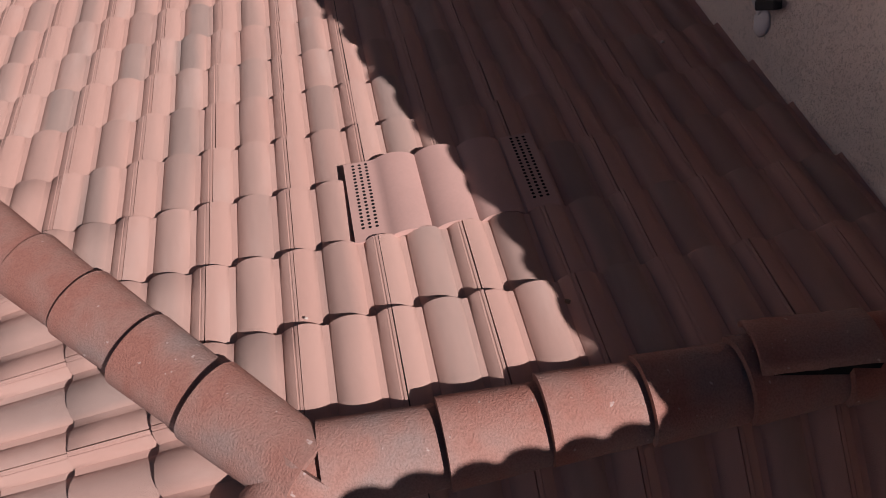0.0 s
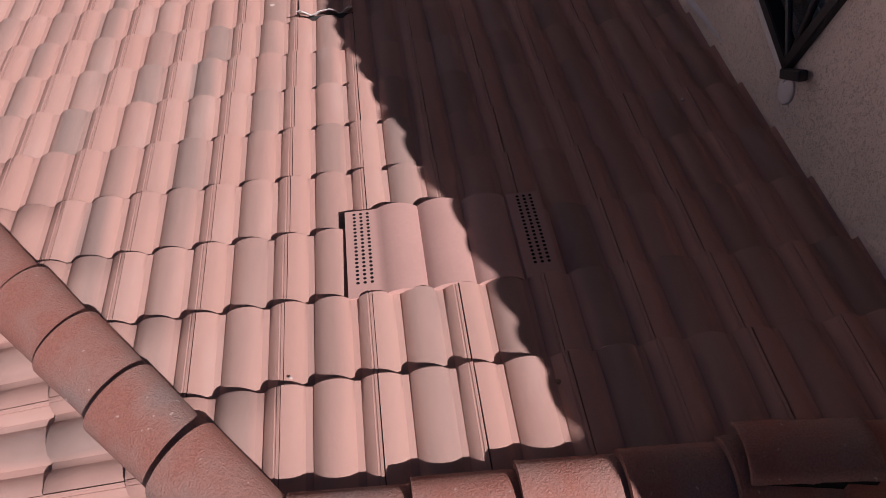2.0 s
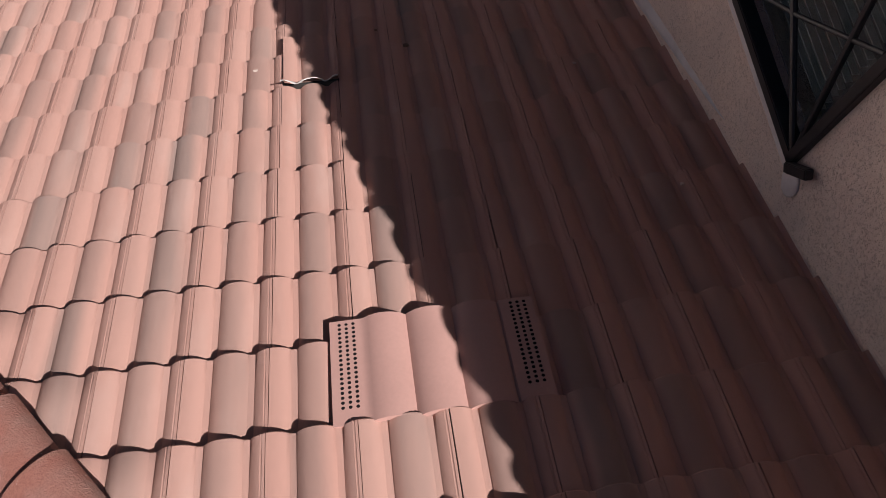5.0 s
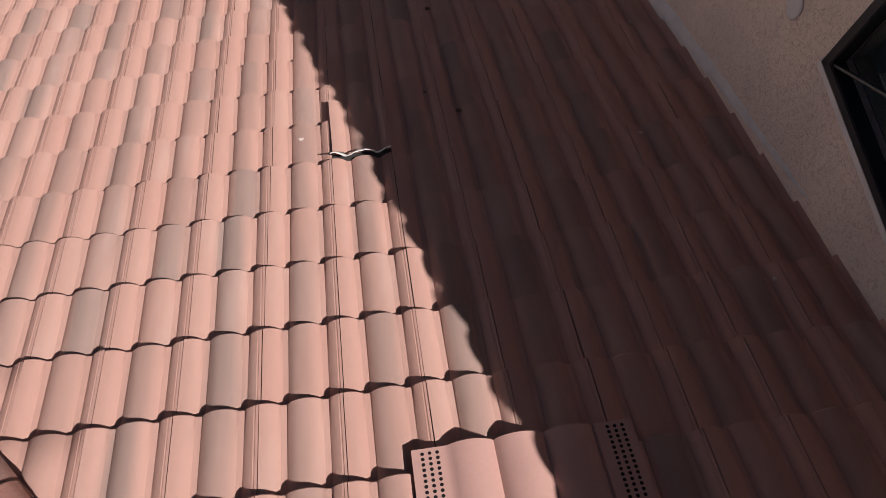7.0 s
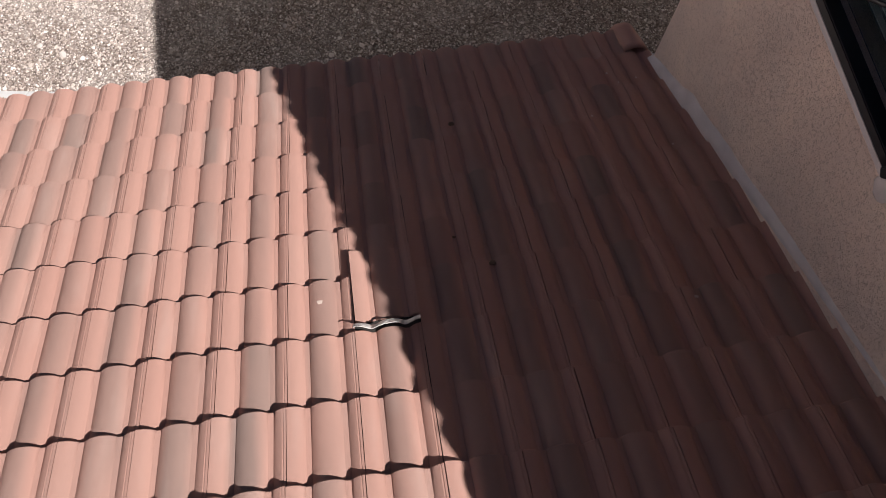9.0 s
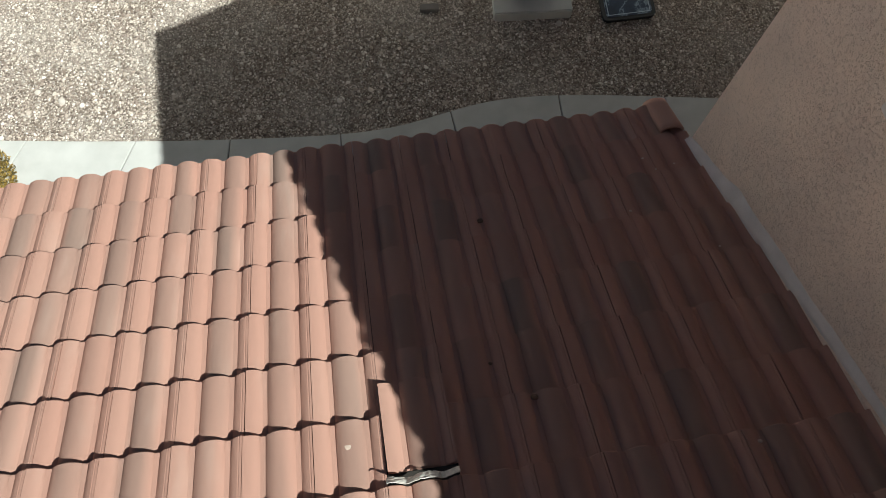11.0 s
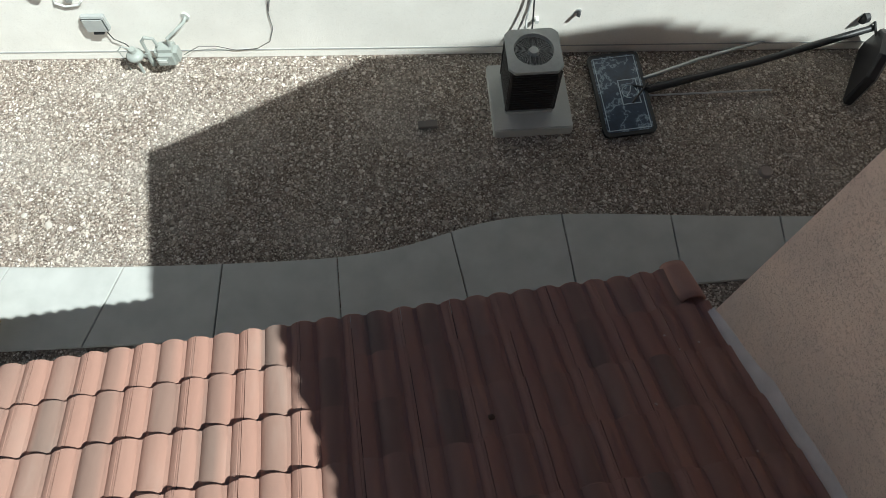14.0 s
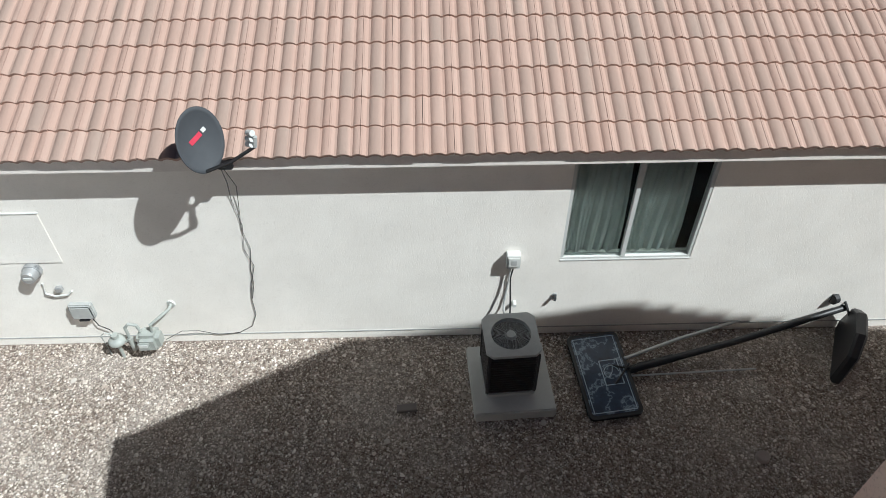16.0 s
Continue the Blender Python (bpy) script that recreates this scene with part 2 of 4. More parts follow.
def face(x_ax, y_ax, origin):
    x, y = Vector(x_ax), Vector(y_ax)
    m = Matrix((x, y, x.cross(y))).transposed().to_4x4()
    m.translation = Vector(origin)
    return HOUSE @ m


MAIN = face((-1, 0, 0), (0, -CO, SI), (0, 0, 0))
HIP_END = face((0, -1, 0), (CO, 0, SI), (APEX_U - RIDGE_W * CO, 0, 0))
BACK = face((1, 0, 0), (0, CO, SI), (0, -2 * RIDGE_W * CO, 0))

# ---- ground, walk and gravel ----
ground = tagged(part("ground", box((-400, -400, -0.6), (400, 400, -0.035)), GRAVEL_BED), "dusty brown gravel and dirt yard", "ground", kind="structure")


def far_edge(x):
    """The winding far edge of the walk."""
    return 6.98 + 0.25 * math.tanh((x + 0.2) / 0.75) + 0.03 * math.cos(x * 0.9) - 0.02 * max(0.0, x - 1.6)


def near_edge(x):
    return 6.10 + 0.26 * math.tanh((x + 0.3) / 1.9) + 0.055 * max(0.0, x - 1.2) - 0.02 * max(0, -x - 3)


walk_slab = tagged(new("pavement"), "winding light grey concrete garden walk in jointed slabs", "walkway", kind="structure")
joints_far = [-9.6, -8.36, -7.13, -5.92, -4.7, -3.52, -2.5, -1.31, -0.11, 1.09, 2.27, 3.45, 4.66, 5.9]
joints_near = [-9.6, -8.4, -7.3, -6.2, -5.05, -3.79, -2.5, -1.23, 0.07, 1.18, 2.29, 3.42, 4.66, 5.9]
for (f0, f1), (n0, n1) in zip(zip(joints_far, joints_far[1:]), zip(joints_near, joints_near[1:])):
    bm = bmesh.new()
    g = 0.006
    top, low = [], []
    for i in range(9):
        x = f0 + g + (f1 - f0 - 2 * g) * i / 8
        top.append((x, far_edge(x)))
    for i in range(8, -1, -1):
        x = n0 + g + (n1 - n0 - 2 * g) * i / 8
        top.append((x, near_edge(x)))
    mid = Vector((sum(p[0] for p in top) / len(top), sum(p[1] for p in top) / len(top)))
    rings = []
    for inset, z in ((0, -0.09), (0, -0.008), (0.008, 0.0)):
        rings.append([bm.verts.new((*(Vector(p) + (mid - Vector(p)).normalized() * inset), z)) for p in top])
    for a, b in zip(rings, rings[1:]):
        for i in range(len(top)):
            j = (i + 1) % len(top)
            bm.faces.new((a[i], b[i], b[j], a[j]))
    bm.faces.new(rings[-1][::-1])
    bmesh.ops.recalc_face_normals(bm, faces=bm.faces)
    part("slab", bm, CONCRETE, walk_slab)


def pebbles(name, count, area, size, seed, mat, label, category):
    """Many small faceted stones in one mesh over the open ground."""
    rng = np.random.default_rng(seed)
    base = np.array([(1, 0, 0), (-1, 0, 0), (0, 1, 0), (0, -1, 0), (0, 0, 1), (0.7, 0.7, 0.35), (-0.7, 0.65, 0.4), (0.65, -0.7, 0.4), (-0.7, -0.7, 0.3)])
    tris = np.array([(0, 5, 4), (5, 2, 4), (2, 6, 4), (6, 1, 4), (1, 8, 4), (8, 3, 4), (3, 7, 4), (7, 0, 4)])
    xs = rng.uniform(area[0], area[2], count)
    ys = rng.uniform(area[1], area[3], count)
    keep = np.array([not (near_edge(x) - 0.01 < y < far_edge(x) + 0.01) for x, y in zip(xs, ys)])
    xs, ys = xs[keep], ys[keep]
    n = len(xs)
    s = size * rng.lognormal(0, 0.38, n)
    turn = rng.uniform(0, math.tau, n)
    shape = base[None] * rng.uniform(0.7, 1.15, (n, len(base), 1)) * np.stack([s, s * rng.uniform(0.6, 1, n), s * rng.uniform(0.45, 0.9, n)], -1)[:, None]
    c, sn = np.cos(turn)[:, None], np.sin(turn)[:, None]
    px = shape[..., 0] * c - shape[..., 1] * sn + xs[:, None]
    py = shape[..., 0] * sn + shape[..., 1] * c + ys[:, None]
    pz = shape[..., 2] - 0.033
    verts = np.stack([px, py, pz], -1).reshape(-1, 3)
    faces = (tris[None] + (np.arange(n) * len(base))[:, None, None]).reshape(-1, 3)
    me = bpy.data.meshes.new(name)
    me.from_pydata(verts.tolist(), [], faces.tolist())
    me.materials.append(mat)
    return tagged(new(name, me), label, category, kind="stuff")


pebbles("gravel", 145000, (-7.0, 5.3, 6.0, 9.45), 0.0098, 3, GRAVEL, "loose brown and pinkish crushed gravel", "gravel")

# ---- the house with the lower roof ----
house = thing("house", "two-storey tan stucco house with a tiled lower hip roof", "house", UPRIGHT)
house_inv = UPRIGHT.inverted()


def in_house(ob, m=None):
    ob.parent = house
    ob.matrix_parent_inverse = house_inv
    if m is not None:
        ob.matrix_basis = m
    return ob


EAVE_Z, GABLE_U, GABLE_RISE = 6.37, 3.35, 1.76
TOP_U, TOP_RISE, FAR_U, FAR_DROP = 5.95, 1.46, 9.19, 0.43
# tall part: front and side walls, local to UPRIGHT
TALL_BACK = -9.0
WIN_Z0, WIN_Z1 = 4.585, 5.55
WINS = ((-2.80, -1.95), (-1.60, -0.75))
edges = [TALL_BACK, WINS[0][0], WINS[0][1], WINS[1][0], WINS[1][1], -0.03]
for a, b in zip(edges[::2], edges[1::2]):
    in_house(part("wall_pier", box((0, a, WIN_Z0), (0.2, b, WIN_Z1)), STUCCO), UPRIGHT)
in_house(part("wall", box((0, TALL_BACK, 0), (0.2, -0.03, WIN_Z0)), STUCCO), UPRIGHT)
in_house(part("wall_head", box((0, TALL_BACK, WIN_Z1), (0.2, -0.03, EAVE_Z - 0.06)), STUCCO), UPRIGHT)
in_house(part("front_wall", box((0.2, -0.23, 0), (8.35, -0.03, EAVE_Z - 0.30)), STUCCO), UPRIGHT)
in_house(part("far_wall", box((8.35, TALL_BACK, 0), (8.55, -0.03, EAVE_Z - 0.50)), STUCCO), UPRIGHT)
in_house(part("back_wall", box((0.2, TALL_BACK, 0), (8.35, TALL_BACK + 0.2, EAVE_Z - 0.30)), STUCCO), UPRIGHT)

# upper gable roof over the tall part (its edges shade the lower roof and the yard)
SKEW = 0.029


def upper_slab(u0, z0, u1, z1, d0, d1, thick=0.16, skew=SKEW):
    bm = bmesh.new()
    vs = [bm.verts.new((u + (skew * (d1 - d) if u < 0 else 0), d, z + dz)) for dz in (-thick, 0) for u, z in ((u0, z0), (u1, z1)) for d in (d0, d1)]
    for q in ((0, 1, 3, 2), (4, 6, 7, 5), (0, 4, 5, 1), (2, 3, 7, 6), (0, 2, 6, 4), (1, 5, 7, 3)):
        bm.faces.new([vs[i] for i in q])
    bmesh.ops.recalc_face_normals(bm, faces=bm.faces)
    return bm


UP_O, FR_O = 0.29, 0.238
in_house(part("upper_roof", upper_slab(-UP_O, EAVE_Z, GABLE_U, EAVE_Z + GABLE_RISE, TALL_BACK - 0.4, FR_O), TILE, None, "tiled upper gable roof slope"), UPRIGHT)
in_house(part("upper_roof", upper_slab(TOP_U, EAVE_Z + TOP_RISE - 0.08, FAR_U, EAVE_Z - FAR_DROP, TALL_BACK - 0.4, FR_O), TILE, None, "tiled upper gable roof slope"), UPRIGHT)
in_house(part("upper_roof", upper_slab(GABLE_U, EAVE_Z + GABLE_RISE - 0.05, TOP_U, EAVE_Z + TOP_RISE, TALL_BACK - 0.4, FR_O), TILE, None, "tiled upper roof crest"), UPRIGHT)
bm = bmesh.new()
outline = ((0.2, EAVE_Z - 0.06), (8.35, EAVE_Z - 0.32), (TOP_U, EAVE_Z + TOP_RISE - 0.26), (GABLE_U, EAVE_Z + GABLE_RISE - 0.24))
near, back_ring = [[bm.verts.new((u, d, z)) for u, z in outline] for d in (-0.03, -0.23)]
for q in range(4):
    bm.faces.new((near[q], near[(q + 1) % 4], back_ring[(q + 1) % 4], back_ring[q]))
bm.faces.new(near[::-1])
bm.faces.new(back_ring)
bmesh.ops.recalc_face_normals(bm, faces=bm.faces)
in_house(part("gable_wall", bm, STUCCO), UPRIGHT)
# lower walls under the hip roof
bm = box((APEX_U - RIDGE_W * CO + 0.45, -2 * RIDGE_W * CO + 0.6, 0), (0, -0.32, 2.72))
in_house(part("lower_wall", bm, STUCCO), UPRIGHT)


# tile: x across to the left as seen from above the eave, y up the slope, z out of the roof
def profile(x):
    """Height of the tile's top over its width: a flat water channel, then a broad barrel with a steeper far flank; the side joint cuts one barrel at a third."""
    q = ((x - 0.050) % 0.14285) / 0.14285
    if q < 0.15:
        return 0.002 + 0.002 * q / 0.15
    t = 2 * (q - 0.15) / 0.85 - 1
    groove = 0.002 if 0.0100 < x < 0.0140 else 0.0
    return 0.004 + 0.025 * max(0.0, 1 - abs(t) ** 2.4) - groove


XS = [0.0, 0.0085, 0.0101, 0.0139, 0.0155, 0.024, 0.033, 0.040, 0.0455, 0.0498]
XS += [0.0502 + 0.14245 * q for q in (0, 0.148, 0.152, 0.17, 0.20, 0.24, 0.31, 0.42, 0.56, 0.70, 0.80, 0.87, 0.92, 0.96, 0.985, 0.999)]
XS += [0.1932 + 0.14285 * q for q in (0, 0.148, 0.152, 0.17, 0.20, 0.24, 0.31, 0.42, 0.56, 0.625)]


def tile_mesh(length=0.40, lift=0.033, thick=0.02):
    bm = bmesh.new()
    ys = [0.0, 0.004, 0.13, 0.27, length]
    rows = []
    for j, y in enumerate(ys):
        z0 = lift * (1 - y / COURSE)
        rows.append([bm.verts.new((x, y, profile(x) + z0 - (0.003 if j == 0 else 0))) for x in XS])
    for a, b in zip(rows, rows[1:]):
        for i in range(len(XS) - 1):
            bm.faces.new((a[i], a[i + 1], b[i + 1], b[i]))
    low = [bm.verts.new((x, 0.0, profile(x) + lift - thick)) for x in XS]
    for i in range(len(XS) - 1):
        bm.faces.new((low[i], low[i + 1], rows[0][i + 1], rows[0][i]))
    back = [bm.verts.new((x, length, profile(x) + lift * (1 - length / COURSE) - thick)) for x in XS]
    for i in range(len(XS) - 1):
        bm.faces.new((back[i], back[i + 1], low[i + 1], low[i]))
    for side in (0, -1):
        edge = [r[side] for r in rows]
        bm.faces.new([low[side], *edge, back[side]])
    bmesh.ops.recalc_face_normals(bm, faces=bm.faces)
    return bm


bm = tile_mesh()
TILE_ME = bpy.data.meshes.new("roof_tile")
bm.to_mesh(TILE_ME)
bm.free()
TILE_ME.materials.append(TILE)
TILE_ME.shade_smooth()
TILE_ME.set_sharp_from_angle(angle=radians(30))
bm = tile_mesh(0.52)
TOP_ME = bpy.data.meshes.new("roof_tile")
bm.to_mesh(TOP_ME)
bm.free()
TOP_ME.materials.append(TILE)
TOP_ME.shade_smooth()
TOP_ME.set_sharp_from_angle(angle=radians(30))


def lay_tile(roof, m, mat=None, cut=None, mesh=None):
    """One tile on a roof part. cut: (point, normal) in the tile's own space, where the tile is sawn along a hip."""
    me = mesh or TILE_ME
    if cut:
        bm = bmesh.new()
        bm.from_mesh(me)
        bmesh.ops.bisect_plane(bm, geom=[*bm.verts, *bm.edges, *bm.faces], plane_co=cut[0], plane_no=cut[1], clear_outer=True)
        if len(bm.faces) < 4:
            bm.free()
            return None
        me2 = bpy.data.meshes.new("roof_tile")
        bm.to_mesh(me2)
        bm.free()
        me2.materials.append(me.materials[0])
        me2.set_sharp_from_angle(angle=radians(40))
        me = me2
    ob = new("roof_tile", me)
    ob.parent = roof
    ob.matrix_parent_inverse = roof.matrix_world.inverted()
    ob.matrix_basis = m
    return ob


def deck(name, corners, m, label):
    """A thin board under the tiles in the plane of a roof face."""
    bm = bmesh.new()
    top = [bm.verts.new((x, y, -0.02)) for x, y in corners]
    low = [bm.verts.new((x, y, -0.07)) for x, y in corners]
    bm.faces.new(top)
    bm.faces.new(low[::-1])
    for i in range(len(top)):
        j = (i + 1) % len(top)
        bm.faces.new((top[i], low[i], low[j], top[j]))
    bmesh.ops.recalc_face_normals(bm, faces=bm.faces)
    ob = part(name, bm, FELT, None, label)
    ob.parent = house
    ob.matrix_parent_inverse = house_inv
    ob.matrix_basis = m
    return ob


AU, RW = -APEX_U, RIDGE_W
HALF = RW * CO
roof_main = deck("roof_slope", [(0, -0.28), (AU + HALF + 0.25, -0.28), (AU, RW), (0, RW)], MAIN, "salmon and grey-brown concrete tiles in level courses")
roof_hip = deck("roof_slope", [(-0.25, -0.28), (2 * HALF + 0.25, -0.28), (HALF, RW)], HIP_END, "salmon concrete tiled hip end")
roof_back = deck("roof_slope", [(AU * -1 - HALF - 0.25, -0.28), (0, -0.28), (0, RW), (-AU, RW)], BACK, "shaded concrete tiled back slope")
bpy.context.view_layer.update()
rng = random.Random(7)
COURSE_W = [-0.335] + [-0.03 + COURSE * k for k in range(14)]
PHASE = 0.865 - 3 * TILE_W
SKIPPED = {(12, 4), (12, 5)}
SLID = (6, 6)


def jitter(m, amount=1.0):
    return m @ pose(rng.uniform(-0.0008, 0.0008) * amount, rng.uniform(-0.004, 0.004) * amount, rng.uniform(-0.001, 0.002) * amount, rng.uniform(-0.25, 0.25) * amount, rng.uniform(-0.3, 0.3) * amount, rng.uniform(-0.16, 0.16) * amount)


def lay_main():
    slope_n = Vector((1, 1 * CO, 0)).normalized()
    for k, w in enumerate(COURSE_W):
        for i in range(-1, 25):
            x = PHASE + i * TILE_W
            if (k, i) in SKIPPED:
                continue
            at = MAIN @ pose(x, w, -0.02)
            edge = AU + (RW - w) * CO
            if (k, i) == SLID:
                lay_tile(roof_main, MAIN @ pose(x, w - 0.14, 0.004, 1.2, 0, 0.6))
            elif i == -1:
                lay_tile(roof_main, at, cut=((-x, 0, 0), (-1, 0, 0)))
            elif x + TILE_W < edge - 0.42 * CO:
                lay_tile(roof_main, jitter(at), mesh=TOP_ME if k == len(COURSE_W) - 1 else None)
            elif x < edge:
                lay_tile(roof_main, at, cut=((edge - x, 0, 0), slope_n))


def lay_side(roof, m, start, stop, lo, hi, sign_cut):
    """The courses of the hip end or the back slope: from lo(w) to hi(w) along the course."""
    for w in COURSE_W[start:stop]:
        n = int(lo(w) / TILE_W) - 2
        while n * TILE_W < hi(w):
            x = n * TILE_W
            n += 1
            at = m @ pose(x, w, -0.02)
            if x > lo(w) + 0.4 and x + TILE_W < hi(w) - 0.4:
                lay_tile(roof, jitter(at))
            elif x + TILE_W <= lo(w):
                continue
            elif x < (lo(w) + hi(w)) / 2:
                lay_tile(roof, at, cut=((lo(w) - x, 0, 0), Vector((-1, CO, 0)).normalized()))
            elif x < hi(w) and not sign_cut:
                lay_tile(roof, at)
            elif x < hi(w):
                lay_tile(roof, at, cut=((hi(w) - x, 0, 0), Vector((1, CO, 0)).normalized()))


# ---- ridge and hip caps ----
def cap_mesh(length=0.385, r0=0.105, r1=0.088, rise=0.074):
    """A tapered half-round cap, wide end at y = 0, with a turned lip at each long edge."""
    bm = bmesh.new()
    rings = []
    for j in range(7):
        y = length * j / 6
        r = r0 + (r1 - r0) * j / 6
        for shell in (0,):
            ring = []
            for i in range(15):
                a = math.pi * (0.02 + 0.96 * i / 14)
                ring.append(bm.verts.new((r * math.cos(a), y, rise * (r / r0) * math.sin(a) ** 0.8)))
            rings.append(ring)
    for a, b in zip(rings, rings[1:]):
        for i in range(14):
            bm.faces.new((a[i], b[i], b[i + 1], a[i + 1]))
    bmesh.ops.recalc_face_normals(bm, faces=bm.faces)
    bmesh.ops.solidify(bm, geom=bm.faces[:], thickness=-0.02)
    return bm


CAP_ME = bpy.data.meshes.new("ridge_cap")
bm = cap_mesh()
bm.to_mesh(CAP_ME)
bm.free()
CAP_ME.materials.append(CAP)
CAP_ME.shade_smooth()
CAP_ME.set_sharp_from_angle(angle=radians(40))


def lay_caps(start, end, first=0.0, step=0.31, lift=0.022, count=99):
    """Caps from the low end to the high end of a hip, or along a ridge, in house coordinates."""
    a, b = Vector(start), Vector(end)
    way = (b - a).normalized()
    side = way.cross(Vector((0, 0, 1))).normalized()
    turn = Matrix((side, way, side.cross(way))).transposed().to_4x4()
    s, n = first, 0
    while s < (b - a).length - 0.2 and n < count:
        m = Matrix.Translation(a + way * s) @ turn
        m = HOUSE @ m @ pose(rng.uniform(-0.006, 0.006), 0, lift, -3.6 + rng.uniform(-0.5, 0.5), rng.uniform(-1.5, 1.5), rng.uniform(-0.8, 0.8))
        ob = new("ridge_cap", CAP_ME)
        ob.parent = house
        ob.matrix_parent_inverse = house_inv
        ob.matrix_basis = m
        s += step
        n += 1


APEX = Vector((APEX_U, -HALF, RW * SI))
HIP_LONG = (APEX - Vector((APEX_U - HALF, 0, 0))).length
lay_caps((-2.0, -HALF, RW * SI), (0.35, -HALF, RW * SI), first=0.025, count=1, lift=-0.012)
lay_caps((-2.0, -HALF, RW * SI), (0.35, -HALF, RW * SI), first=0.3425, step=0.2725, lift=-0.012)
lay_caps((APEX_U - HALF, 0, 0), APEX, first=(HIP_LONG - 0.355) % 0.312, step=0.312, lift=0.028)
lay_caps((APEX_U - HALF, -2 * HALF, 0), APEX, first=(HIP_LONG - 0.355) % 0.312, step=0.312, lift=0.028)
lay_main()
lay_side(roof_hip, HIP_END, 0, 16, lambda w: w * CO, lambda w: (2 * RW - w) * CO, True)
lay_side(roof_back, BACK, 0, 16, lambda w: -AU - (RW - w) * CO, lambda w: 0.0, False)



def tile_field(name, mesh, places, mat, label):
    """Many tiles as one mesh, for roofs that stay far off or out of sight."""
    co = np.array([v.co[:] for v in mesh.vertices])
    faces = [tuple(p.vertices) for p in mesh.polygons]
    verts, polys = [], []
    for n, m in enumerate(places):
        a = np.array(m)
        verts.append(co @ a[:3, :3].T + a[:3, 3])
        polys += [tuple(i + n * len(co) for i in f) for f in faces]
    me = bpy.data.meshes.new(name)
    me.from_pydata(np.concatenate(verts).tolist(), [], polys)
    me.materials.append(mat)
    me.shade_smooth()
    me.set_sharp_from_angle(angle=radians(30))
    ob = new(name, me)
    ob["label"] = label
    return tagged(ob, kind="stuff")


def slope(x_ax, y_ax, origin):
    x, y = Vector(x_ax).normalized(), Vector(y_ax).normalized()
    m = Matrix((x, y, x.cross(y))).transposed().to_4x4()
    m.translation = Vector(origin)
    return m


left_up = slope((0, -1, 0), (GABLE_U + UP_O, 0, GABLE_RISE), (-UP_O + 0.1, FR_O, EAVE_Z + 0.015))
places = [left_up @ pose(0.004 + TILE_W * i, 0.28 + COURSE * k, 0) for i in range(33) for k in range(11)]
in_house(tile_field("upper_tiles", TILE_ME, places, TILE, "salmon concrete tiles on the upper slope"), UPRIGHT)
right_up = slope((0, 1, 0), (TOP_U - FAR_U, 0, TOP_RISE - 0.08 + FAR_DROP), (FAR_U, FR_O - 33 * TILE_W, EAVE_Z - FAR_DROP + 0.015))
places = [right_up @ pose(-0.004 + TILE_W * i, COURSE * k, 0) for i in range(33) for k in range(11)]
in_house(tile_field("upper_tiles", TILE_ME, places, TILE, "salmon concrete tiles on the upper slope"), UPRIGHT)

# ---- the house across the yard ----
WALL_Y, NB0, NB1 = 9.467, -16.0, 14.0
neighbour = thing("neighbour_house", "single-storey pale stucco house with salmon tiled roof", "house", Matrix.Translation((0, WALL_Y, 0)))


def in_nb(ob, m=None):
    ob.parent = neighbour
    if m is not None:
        ob.matrix_basis = m
    return ob


WX0, WX1, WZ0, WZ1 = 1.385, 2.83, 1.235, 2.62
bm = bmesh.new()
add_box(bm, (NB0, 0, -0.2), (WX0, 0.16, 2.9))
add_box(bm, (WX1, 0, -0.2), (NB1, 0.16, 2.9))
add_box(bm, (WX0, 0, -0.2), (WX1, 0.16, WZ0))
add_box(bm, (WX0, 0, WZ1), (WX1, 0.16, 2.9))
in_nb(part("wall", bm, STUCCO_PALE))
in_nb(part("back_wall", box((NB0, 9.0, -0.2), (NB1, 9.16, 2.9)), STUCCO_PALE))
in_nb(part("side_wall", box((NB0, 0.16, -0.2), (NB0 + 0.16, 9.0, 2.9)), STUCCO_PALE))
in_nb(part("side_wall", box((NB1 - 0.16, 0.16, -0.2), (NB1, 9.0, 2.9)), STUCCO_PALE))
NB_P = radians(21.0)
NB_EAVE_Y, NB_EAVE_Z = -0.27, 2.92
in_nb(part("fascia", box((NB0 - 0.3, NB_EAVE_Y + 0.05, NB_EAVE_Z - 0.20), (NB1 + 0.3, NB_EAVE_Y + 0.09, NB_EAVE_Z - 0.03), 0.004), FASCIA))
in_nb(part("soffit", box((NB0 - 0.3, NB_EAVE_Y + 0.09, NB_EAVE_Z - 0.19), (NB1 + 0.3, 0.0, NB_EAVE_Z - 0.16)), FASCIA))
nb_face = Matrix.Translation((0, NB_EAVE_Y, NB_EAVE_Z)) @ pose(0, 0, 0, math.degrees(NB_P), 0, 0)
nb_roof = in_nb(part("roof_slope", box((NB0 - 0.3, 0.06, -0.1), (NB1 + 0.3, 5.3, -0.045)), FELT, None, "salmon concrete tiled roof slope"), nb_face)
nb_back = Matrix.Translation((0, 9.3, NB_EAVE_Z)) @ pose(0, 0, 0, math.degrees(NB_P), 0, 180)
in_nb(part("roof_slope", box((-NB1 - 0.3, 0, -0.1), (-NB0 + 0.3, 5.3, -0.0)), TILE_FAR, None, "salmon tiled back roof slope"), nb_back)
bpy.context.view_layer.update()
bm = tile_mesh(0.40, 0.027, 0.034)
FAR_ME = bpy.data.meshes.new("roof_tile")
bm.to_mesh(FAR_ME)
bm.free()
FAR_ME.materials.append(TILE_FAR)
FAR_ME.shade_smooth()
FAR_ME.set_sharp_from_angle(angle=radians(30))
NB_TILE = 0.2857
